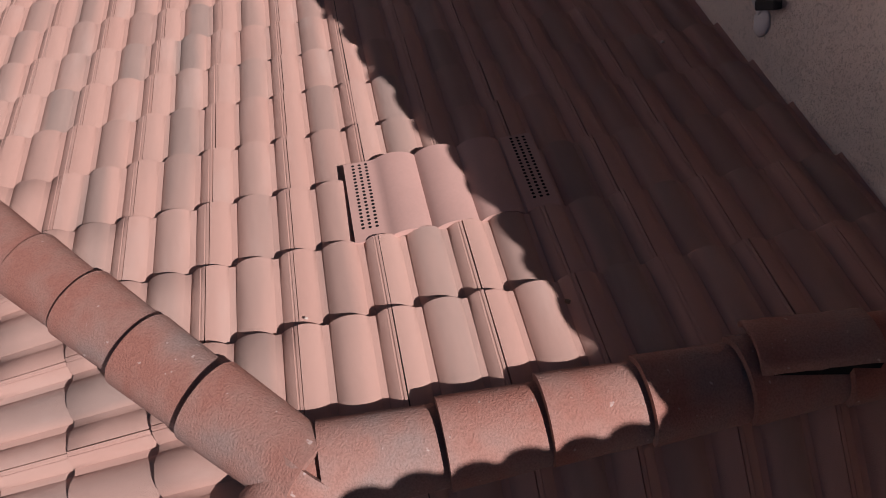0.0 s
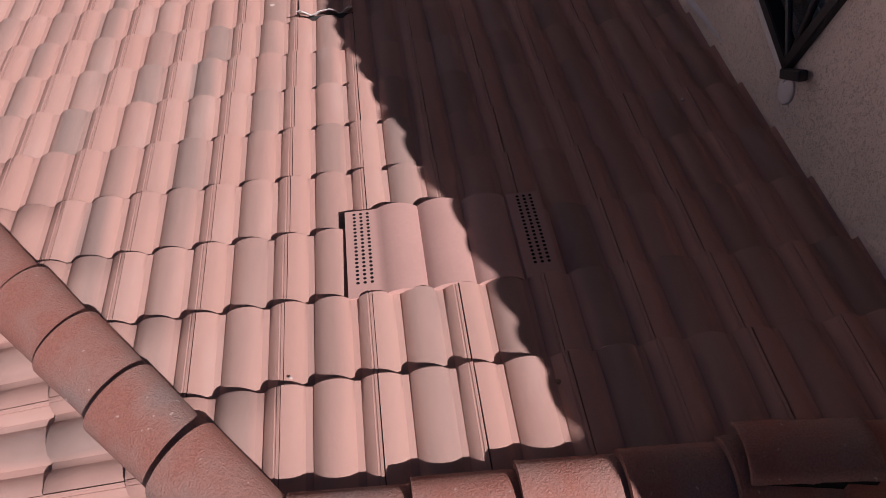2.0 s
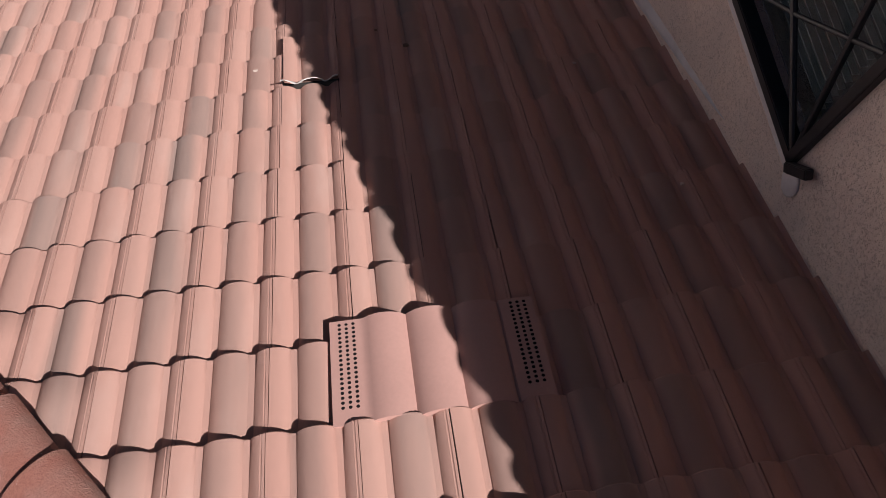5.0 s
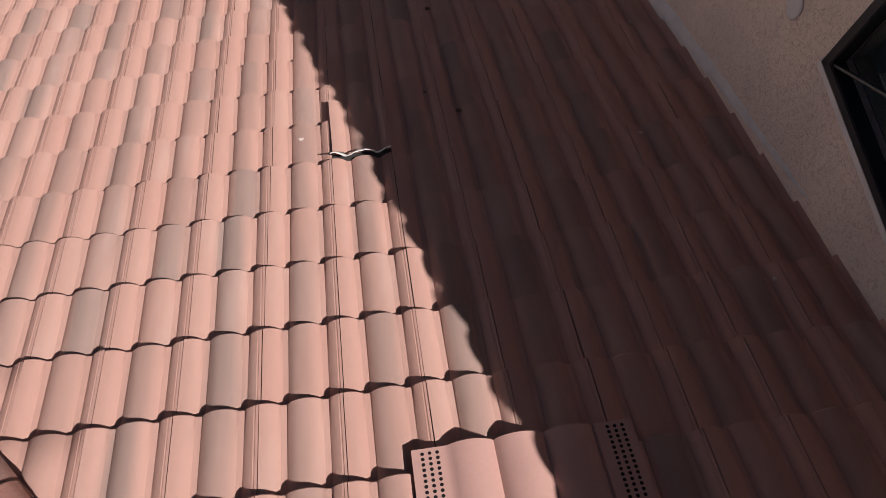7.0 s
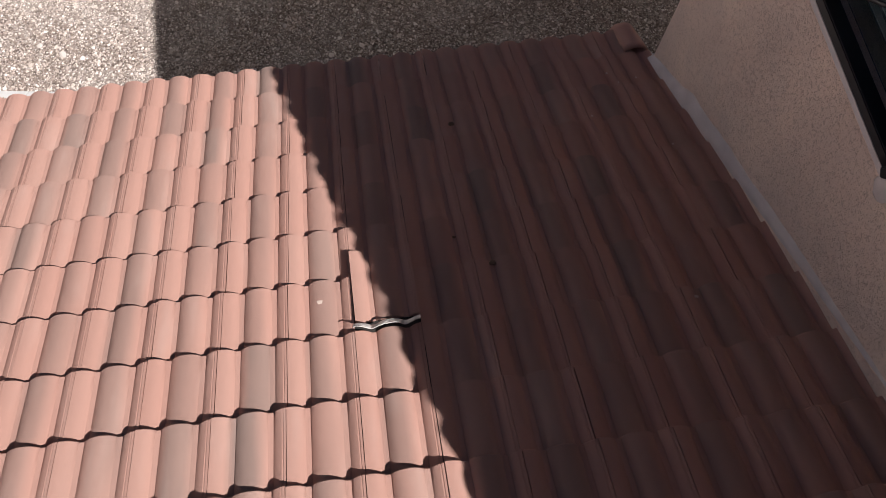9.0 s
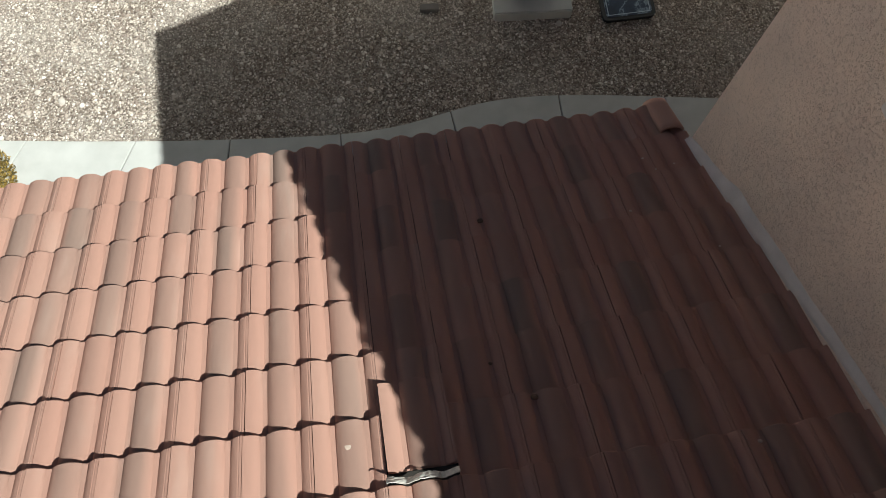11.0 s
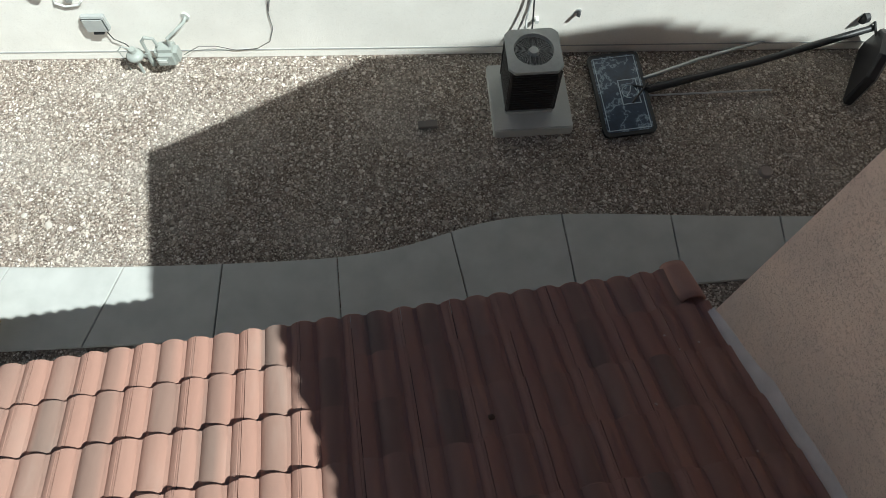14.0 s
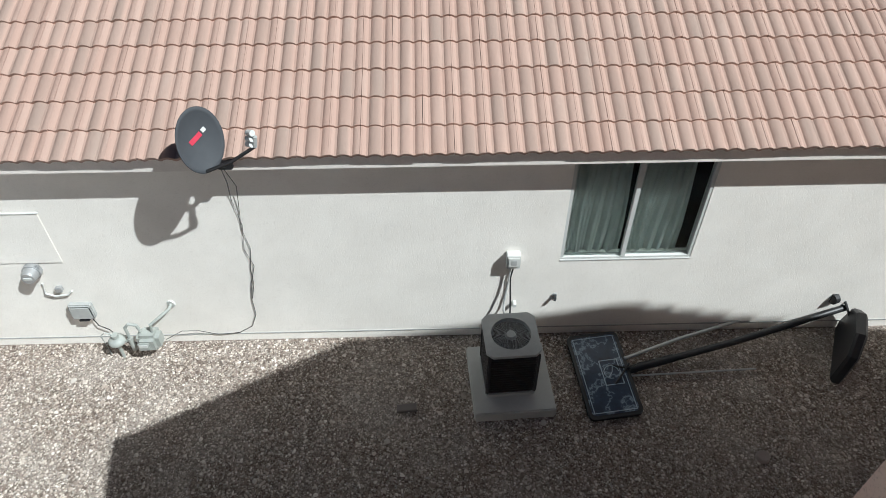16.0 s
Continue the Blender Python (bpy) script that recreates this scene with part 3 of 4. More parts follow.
rest = [nb_face @ pose(-5.8 + NB_TILE * i, k * 0.3255 - 0.02, -0.03) for i in range(-36, 70) for k in range(16) if not (0 <= i < 42 and k < 7)]
far_rest = tile_field("roof_tiles", FAR_ME, rest, TILE_FAR, "salmon concrete tiles further up the slope")
far_rest.parent = neighbour
for k in range(7):
    for i in range(42):
        x = -5.8 + NB_TILE * i
        lay_tile(nb_roof, neighbour.matrix_world @ nb_face @ jitter(pose(x, k * 0.3255 - 0.02, -0.03)), mesh=FAR_ME)

# added unseen pale house beyond the hip end: bounces sun onto the tall wall
west = thing("reflector_house", "added unseen pale house that bounces sunlight onto the tall wall", "house", Matrix.Translation((-10.4, 0, 0)))
part("wall", box((-6.0, -14.0, -0.3), (0.0, 7.5, 6.4)), STUCCO_BOUNCE, west)
bm = bmesh.new()
vs = [bm.verts.new((x, y, z)) for y in (-14.4, 7.9) for x, z in ((0.4, 6.35), (-3.0, 7.7), (-6.4, 6.35), (-6.4, 6.5), (-3.0, 7.85), (0.4, 6.5))]
for i in range(6):
    bm.faces.new((vs[i], vs[(i + 1) % 6], vs[6 + (i + 1) % 6], vs[6 + i]))
bm.faces.new(vs[:6][::-1])
bm.faces.new(vs[6:])
bmesh.ops.recalc_face_normals(bm, faces=bm.faces)
part("roof", bm, TILE_FAR, west)

# upper eave: a row of tiles whose barrel ends scallop the edge
rows = []
for j in range(31):
    at = Matrix(((0, CO, -SI), (-1, 0, 0), (0, SI, CO))).to_4x4()
    d = FR_O - 0.02 - 0.2857 * j
    at.translation = (-UP_O + SKEW * (FR_O - d) - 0.05, d, EAVE_Z - 0.005)
    rows.append(at)
bm = bmesh.new()
for at in rows:
    one = tile_mesh()
    one.transform(at)
    tmp = bpy.data.meshes.new("tmp")
    one.to_mesh(tmp)
    one.free()
    bm.from_mesh(tmp)
    bpy.data.meshes.remove(tmp)
# stepped verge tiles down the front edge of the far slope
fall = Vector((FAR_U - TOP_U, 0, 0.08 - TOP_RISE - FAR_DROP))
for j in range(int(fall.length / COURSE)):
    one = tile_mesh(0.42, 0.075)
    one.transform(slope((0, 1, 0), -fall, Vector((TOP_U, FR_O + 0.02 - TILE_W, EAVE_Z + TOP_RISE - 0.08)) + fall.normalized() * COURSE * (j + 1)) @ Matrix.Translation((0, 0, 0.02)))
    tmp = bpy.data.meshes.new("tmp")
    one.to_mesh(tmp)
    one.free()
    bm.from_mesh(tmp)
    bpy.data.meshes.remove(tmp)
# rear wing behind the ridge, whose eave shades the ridge and the back slope
in_house(part("rear_wing", box((-0.75, TALL_BACK, 0), (-0.002, -5.75, 6.4)), STUCCO, None, "tan stucco rear wing wall"), UPRIGHT)
in_house(part("wing_roof", box((-1.05, TALL_BACK - 0.4, 6.42), (-0.3, -5.20, 6.54), 0.01), TILE, None, "flat edge of the rear wing roof"), UPRIGHT)
for j in range(5):
    one = tile_mesh()
    one.transform(Matrix.Translation((-1.06 + 0.2857 * (j + 0), -5.13, 6.52)) @ Matrix(((-1, 0, 0), (0, -CO, SI), (0, SI, CO))).to_4x4() @ Matrix.Translation((-0.2857, 0, 0)))
    tmp = bpy.data.meshes.new("tmp")
    one.to_mesh(tmp)
    one.free()
    bm.from_mesh(tmp)
    bpy.data.meshes.remove(tmp)
in_house(tagged(part("eave_tiles", bm, TILE, None, "row of tiles along the upper eave"), kind="stuff"), UPRIGHT)

# ---- roof fittings ----
def roof_thing(name, label, category, x, w, lift=0.0, turn=0.0):
    return thing(name, label, category, MAIN @ pose(x, w, lift, 0, 0, turn))


def roof_vent():
    """A painted metal tile-profile vent with perforated strips at both ends."""
    t = roof_thing("roof_vent", "pink painted metal roof vent with perforated end strips, among tiles", "roof vent", 1.085, 3.485, 0.012)
    width, length = 0.715, 0.40
    def top(x):
        if x < 0.125 or x > width - 0.105:
            return 0.016
        q = 2 * (((x - 0.125) % 0.1617) / 0.1617) - 1
        return 0.006 + 0.030 * max(0.0, 1 - abs(q) ** 2.0) ** 0.8
    xs = [0, 0.06, 0.118] + [0.125 + 0.1617 * i / 12 for i in range(37)] + [width - 0.10, width - 0.05, width]
    bm = bmesh.new()
    grid = [[bm.verts.new((x, y, top(x) + 0.02 * (1 - y / 0.33))) for x in xs] for y in (0, 0.12, 0.25, length)]
    for a, b in zip(grid, grid[1:]):
        for i in range(len(xs) - 1):
            bm.faces.new((a[i], a[i + 1], b[i + 1], b[i]))
    bmesh.ops.recalc_face_normals(bm, faces=bm.faces)
    low = bmesh.ops.extrude_edge_only(bm, edges=[e for e in bm.edges if e.is_boundary])
    for v in low["geom"]:
        if isinstance(v, bmesh.types.BMVert):
            v.co.z -= 0.022
    body = part("vent_body", bm, VENT, t, smooth=True)
    body.data.set_sharp_from_angle(angle=radians(50))
    for side, x0 in (("left", width - 0.082), ("right", 0.03)):
        # no holes are cut: black discs paint the shade inside them
        bm = bmesh.new()
        for c in range(3):
            for r in range(19):
                y = 0.018 + r * 0.0178
                m = pose(x0 + c * 0.024, y, 0.0168 + 0.02 * (1 - y / 0.33))
                bmesh.ops.create_circle(bm, cap_ends=True, segments=10, radius=0.0062, matrix=m)
        part("perforation", bm, DARK, t, "flat near-black discs standing for shaded punched holes")


roof_vent()


def slid_flashing():
    """The crumpled foil edge bared by a tile that slid down."""
    t = roof_thing("flashing_strip", "crumpled silvery foil flashing bared above a slipped tile", "flashing", 1.722, 1.80, 0.02)
    bm = bmesh.new()
    r = random.Random(4)
    grid = []
    for j in range(6):
        row = []
        for i in range(25):
            x = 0.2857 * i / 24
            row.append(bm.verts.new((x + r.uniform(-0.002, 0.002), 0.094 + 0.007 * j + r.uniform(-0.002, 0.002), profile(x) * 0.9 + 0.012 + 0.004 * j + (0.004 if j > 3 else 0) * math.sin(i * 0.9) + r.uniform(-0.002, 0.002))))
        grid.append(row)
    for a, b in zip(grid, grid[1:]):
        for i in range(24):
            bm.faces.new((a[i], a[i + 1], b[i + 1], b[i]))
    bmesh.ops.recalc_face_normals(bm, faces=bm.faces)
    bmesh.ops.solidify(bm, geom=bm.faces[:], thickness=0.003)
    part("foil", bm, FOIL, t)
    part("underlay", box((0.004, 0.06, -0.02), (0.282, 0.16, -0.008)), FELT, t, "dark roofing underlay")


FOIL = plain("foil_flashing", (0.62, 0.60, 0.55), 0.5, 0.2, vary=0.35, scale=30)
slid_flashing()


def rake_cap():
    t = roof_thing("rake_tile", "brown concrete rake tile at the eave against the wall", "rake tile", 0.070, -0.365, 0.012)
    bm = cap_mesh(0.30, 0.060, 0.058, 0.034)
    part("cap", bm, TILE, t, smooth=True)


rake_cap()


def broken_cap():
    t = roof_thing("broken_ridge_cap", "broken shard of a concrete ridge cap on the ridge", "ridge cap", 0.47, 4.65, 0.06, -6)
    bm = bmesh.new()
    r = random.Random(2)
    rings = []
    for i in range(12):
        x = 0.33 * i / 11
        rings.append([bm.verts.new((x, 0.075 * math.cos(a) * (1 + 0.10 * r.random()), 0.045 * math.sin(a))) for a in (0.15, 0.7, 1.25, 1.8, 2.4, 2.95)])
    for a, b in zip(rings, rings[1:]):
        for i in range(5):
            bm.faces.new((a[i], b[i], b[i + 1], a[i + 1]))
    bmesh.ops.recalc_face_normals(bm, faces=bm.faces)
    bmesh.ops.solidify(bm, geom=bm.faces[:], thickness=-0.016)
    part("shard", bm, CAP, t, smooth=True)
    # solid black bar paints the shaded gap beside the shard
    part("crack", box((0.0, 0.055, -0.05), (0.30, 0.085, 0.012), 0.004), DARK, t, "near-black bar standing for the shade in an open crack")


broken_cap()


def apex_mortar():
    """Mortar daub where the hips meet the ridge."""
    t = thing("apex_mortar", "reddish mortar daub where hip and ridge caps meet", "mortar", HOUSE @ Matrix.Translation(APEX + Vector((0.03, 0, 0.0))))
    bm = bmesh.new()
    bmesh.ops.create_icosphere(bm, subdivisions=4, radius=0.085)
    for v in bm.verts:
        v.co = Vector((v.co.x * 1.05, v.co.y * 1.1, v.co.z * 0.72)) * (1 + 0.10 * noise.noise(v.co * 14) + 0.05 * noise.noise(v.co * 45))
    part("daub", bm, CAP, t, smooth=True)


apex_mortar()


def mortar_band():
    """Smeared mortar flashing where the roof meets the tall wall."""
    bm = bmesh.new()
    r = random.Random(11)
    rows = []
    n = 150
    for i in range(n):
        w = 0.03 + 4.6 * i / (n - 1)
        a = noise.noise(Vector((w * 3.1, 0.3, 0))) * 0.018 + noise.noise(Vector((w * 11.0, 2.3, 0))) * 0.008
        b = noise.noise(Vector((w * 2.3, 5.3, 0))) * 0.014 + noise.noise(Vector((w * 9.0, 7.3, 0))) * 0.008
        foot = min(1.0, 0.3 + w / 0.9)
        up = min(1.0, w / 1.6)
        hi = (0.135 + 0.05 * up + 1.5 * a) * foot
        step = ((w + 0.03) % COURSE) / COURSE
        lo = (0.052 + 0.036 * up + 0.7 * b - 0.02 * step * (1 - up)) * foot
        rows.append([bm.verts.new((x, w, z)) for x, z in ((0.0, hi), (0.010, hi - 0.012), (0.022, (hi + lo) / 2), (0.036, lo + 0.008), (0.033, lo - 0.014), (0.0, lo - 0.09))])
    for p, q in zip(rows, rows[1:]):
        for i in range(5):
            bm.faces.new((p[i], q[i], q[i + 1], p[i + 1]))
    bmesh.ops.recalc_face_normals(bm, faces=bm.faces)
    in_house(part("mortar_flashing", bm, MORTAR, None, "uneven grey mortar band along the wall foot", smooth=True), MAIN)


mortar_band()

# debris on the tiles
def flake(name, label, category, x, w, size, mat, lift, seed):
    r = random.Random(seed)
    bm = bmesh.new()
    bmesh.ops.create_icosphere(bm, subdivisions=1, radius=size)
    for v in bm.verts:
        v.co = Vector((v.co.x * r.uniform(0.7, 1.2), v.co.y * r.uniform(0.5, 1.0), v.co.z * r.uniform(0.3, 0.6)))
    ob = part(name, bm, mat)
    ob.matrix_world = MAIN @ pose(x, w, lift, 0, 0, r.uniform(0, 180))
    return tagged(ob, label, category, "bits on the roof")


CHIP = plain("tile_chip", (0.62, 0.5, 0.42), 0.9)
LEAF = plain("dry_leaf", (0.17, 0.10, 0.06), 0.8)
for n, (x, w, s, pale) in enumerate(((2.15, 1.72, 0.017, 1), (1.35, 1.62, 0.022, 0), (1.50, 1.42, 0.012, 0), (1.37, 0.50, 0.022, 0), (0.52, 1.98, 0.014, 1), (0.33, 2.98, 0.012, 1), (0.21, 0.92, 0.009, 1), (0.56, 0.58, 0.012, 1), (0.34, 0.16, 0.010, 1), (0.18, 0.24, 0.009, 1), (0.30, 0.27, 0.008, 1), (2.85, 1.28, 0.008, 1), (2.75, 3.85, 0.012, 1), (1.98, 4.17, 0.007, 1), (1.20, 4.30, 0.012, 0))):
    flake("tile_chip" if pale else "dry_leaf", "pale chip of concrete lying on the tiles" if pale else "small dry brown leaf lying on the tiles", "debris", x, w, s, CHIP if pale else LEAF, 0.026, n)


# ---- windows in the tall wall ----
def tall_window(d0, d1):
    """A deep window with a black iron frame, braced grille and slatted blind behind dark glass."""
    t = thing("window_grille", "black iron framed window with diagonal braces and a slatted blind", "window", UPRIGHT, "windows of the tall wall")
    def bar(name, a, b, r, x=-0.012, label=""):
        part(name, tube([(x, *a), (x, *b)], r, 8), BLACK, t, label)
    w = 0.022
    lo, hi = (d0 + w, WIN_Z0 + w), (d1 - w, WIN_Z1 - w)
    for name, p, q in (("bottom_rail", (d0, WIN_Z0 + w), (d1, WIN_Z0 + w)), ("top_rail", (d0, WIN_Z1 - w), (d1, WIN_Z1 - w)), ("side_rail", (d0 + w, WIN_Z0), (d0 + w, WIN_Z1)), ("side_rail", (d1 - w, WIN_Z0), (d1 - w, WIN_Z1))):
        (a, b), (c, d) = p, q
        part(name, box((-0.03, min(a, c) - (w if a == c else 0), min(b, d) - (w if b == d else 0)), (0.035, max(a, c) + (w if a == c else 0), max(b, d) + (w if b == d else 0)), 0.004), BLACK, t)
    mid = ((d0 + d1) / 2 - 0.02, (WIN_Z0 + WIN_Z1) / 2 - 0.15)
    bar("brace", lo, (d1 - 0.25, WIN_Z0 + 0.42), 0.013)
    bar("brace", lo, (d0 + 0.28, WIN_Z1 - 0.1), 0.013)
    bar("brace", (d1 - w, WIN_Z0 + w), mid, 0.009)
    bar("brace", mid, (d0 + 0.05, WIN_Z0 + 0.62), 0.009)
    part("foot_bracket", box((-0.05, d0 - 0.02, WIN_Z0 + 0.01), (-0.015, d0 + 0.02, WIN_Z0 + 0.15), 0.004, Matrix.Translation((0, d0, WIN_Z0)) @ pose(0, 0, 0, 38, 0, 0) @ Matrix.Translation((0, -d0, -WIN_Z0))), BLACK, t)
    g = part("pane", box((0.085, d0 + 0.01, WIN_Z0 + 0.01), (0.091, d1 - 0.01, WIN_Z1 - 0.01)), GLASS, t)
    g.visible_shadow = False
    for i in range(20):
        z = WIN_Z0 + 0.06 + 0.045 * i
        part("blind_slat", box((0.125, d0 + 0.18, z), (0.150, d1 - 0.12, z + 0.004)), SLAT, t)
    part("sill", box((-0.022, d0 - 0.03, WIN_Z0 - 0.045), (0.10, d1 + 0.02, WIN_Z0 - 0.002), 0.008), MORTAR, t, "pale plastered sill edge")
    # added grey sheet: gives the pane its reflected tone by colour
    part("window_backing", box((0.17, d0 - 0.1, WIN_Z0 - 0.1), (0.175, d1 + 0.1, WIN_Z1 + 0.1)), PANE_GREY, t, "blotchy grey sheet standing for the reflection in the glass")
    bm = bmesh.new()
    bmesh.ops.create_icosphere(bm, subdivisions=3, radius=0.055)
    for v in bm.verts:
        v.co = Vector((v.co.x * 0.3, v.co.y * 0.95, v.co.z * 1.15)) * (1 + 0.16 * noise.noise(v.co * 45))
        v.co += Vector((-0.002, d0 - 0.045, WIN_Z0 - 0.06))
    part("plaster_daub", bm, MORTAR, t, "rough grey plaster daub at the sill corner", smooth=True)


SLAT = plain("blind_slat", (0.62, 0.60, 0.58), 0.5)
# blotchy grey that paints the reflections of the dark glass
PANE_GREY = plain("painted_pane_reflection", (0.26, 0.25, 0.26), 0.9, vary=0.5, scale=6)
for a, b in WINS:
    tall_window(a, b)


# ---- shrub beside the walk ----
def shrub():
    t = thing("shrub", "rounded yellow-green garden shrub beside the walk", "shrub", Matrix.Translation((-4.98, 6.02, -0.04)))
    r = random.Random(9)
    bm = bmesh.new()
    for i in range(9):
        a = i * 2.4
        add_tube(bm, [(0, 0, 0), (0.12 * math.cos(a), 0.12 * math.sin(a), 0.18), (0.30 * math.cos(a), 0.30 * math.sin(a), 0.40)], 0.012, 5, 0.004)
    part("stems", bm, LEAF, t)
    bm = bmesh.new()
    for i in range(5200):
        q = Vector((r.gauss(0, 1), r.gauss(0, 1), r.gauss(0, 1))).normalized()
        rad = 0.46 * (r.random() ** 0.22) * (1 + 0.22 * noise.noise(q * 2.4))
        p = Vector((q.x * rad, q.y * rad, 0.36 + q.z * rad * 0.72))
        if p.z < 0.03:
            continue
        m = Matrix.Translation(p) @ Euler((r.uniform(0, 6), r.uniform(0, 6), r.uniform(0, 6))).to_matrix().to_4x4()
        s = r.uniform(0.014, 0.026)
        vs = [bm.verts.new(m @ Vector(c)) for c in ((-s * 0.45, 0, 0), (0, -s, 0.002), (s * 0.45, 0, 0.004), (0, s * 1.2, 0))]
        bm.faces.new(vs)
    part("foliage", bm, FOLIAGE, t)


m, tr, bs = material("shrub_leaves", 0.6)
isl = tr.nodes.new("ShaderNodeNewGeometry").outputs["Random Per Island"]
tr.links.new(ramp(tr, isl, [(0.0, (0.05, 0.042, 0.010)), (0.5, (0.22, 0.145, 0.026)), (1.0, (0.46, 0.32, 0.09))]), bs.inputs["Base Color"])
FOLIAGE = m
shrub()

# ---- neighbour's window ----
def sliding_window():
    t = thing("window_1", "white vinyl sliding window with pale curtains behind", "window", Matrix.Translation((0, WALL_Y, 0)), kind="structure")
    mx = 2.07
    b = frame_box((WX0, WZ0), (WX1, WZ1), 0.035, 0.06)
    b.transform(Matrix.Translation((0, 0.005, 0)))
    part("window_frame", b, WHITE, t)
    part("mullion", box((mx - 0.025, 0.0, WZ0 + 0.036), (mx + 0.025, 0.055, WZ1 - 0.036), 0.004), WHITE, t)
    part("window_sill", box((WX0 - 0.005, -0.008, WZ0 - 0.012), (WX1 + 0.005, 0.004, WZ0 + 0.008), 0.004), WHITE, t)
    for x0, x1, y in ((WX0 + 0.035, mx - 0.02, 0.035), (mx + 0.02, WX1 - 0.035, 0.045)):
        part("pane", box((x0, y, WZ0 + 0.035), (x1, y + 0.005, WZ1 - 0.035)), GLASS, t)
    for x0, x1, depth in ((WX0 + 0.02, mx - 0.04, 0.15), (mx + 0.04, WX1 - 0.15, 0.16)):
        bm = bmesh.new()
        r = random.Random(int(x0 * 10))
        cols = []
        for i in range(70):
            q = i / 69
            x = x0 + (x1 - x0) * q
            fold = 0.032 * math.sin(q * 34 + 1.5 * math.sin(q * 9)) + 0.012 * math.sin(q * 83)
            cols.append([bm.verts.new((x + 0.03 * math.sin(z * 2 + q * 5), depth + fold * (0.6 + 0.4 * (2.7 - z)), z)) for z in (WZ0 - 0.12, 1.6, 2.0, 2.4, WZ1)])
        for a, c in zip(cols, cols[1:]):
            for i in range(4):
                bm.faces.new((a[i], c[i], c[i + 1], a[i + 1]))
        part("curtain", bm, CURTAIN, t, "pale hanging curtain in folds", smooth=True)
    # black backing and shell paint the room's darkness behind the curtains
    part("window_backing", box((WX0 - 0.4, 0.9, WZ0 - 0.3), (WX1 + 0.4, 0.95, WZ1 + 0.2)), DARK, t, "near-black sheet standing for the unlit room")
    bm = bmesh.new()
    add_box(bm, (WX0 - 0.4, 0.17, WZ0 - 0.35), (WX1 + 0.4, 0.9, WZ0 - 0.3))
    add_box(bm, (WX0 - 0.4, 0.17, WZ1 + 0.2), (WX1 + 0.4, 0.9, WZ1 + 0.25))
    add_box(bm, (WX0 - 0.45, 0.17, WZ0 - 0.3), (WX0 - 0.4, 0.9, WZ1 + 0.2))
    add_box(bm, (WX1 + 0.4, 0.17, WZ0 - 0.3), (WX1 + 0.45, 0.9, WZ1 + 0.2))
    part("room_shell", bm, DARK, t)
    part("inner_sill", box((WX0, 0.065, WZ0 - 0.01), (WX1, 0.10, WZ0 + 0.015)), GREY_METAL, t)


CURTAIN = plain("curtain_cloth", (0.70, 0.72, 0.70), 0.9, vary=0.2, scale=5)
sliding_window()
in_nb(part("weep_screed", box((NB0, -0.008, 0.085), (NB1, 0.0, 0.10)), GREY_METAL, None, "thin dark metal strip along the wall foot"))


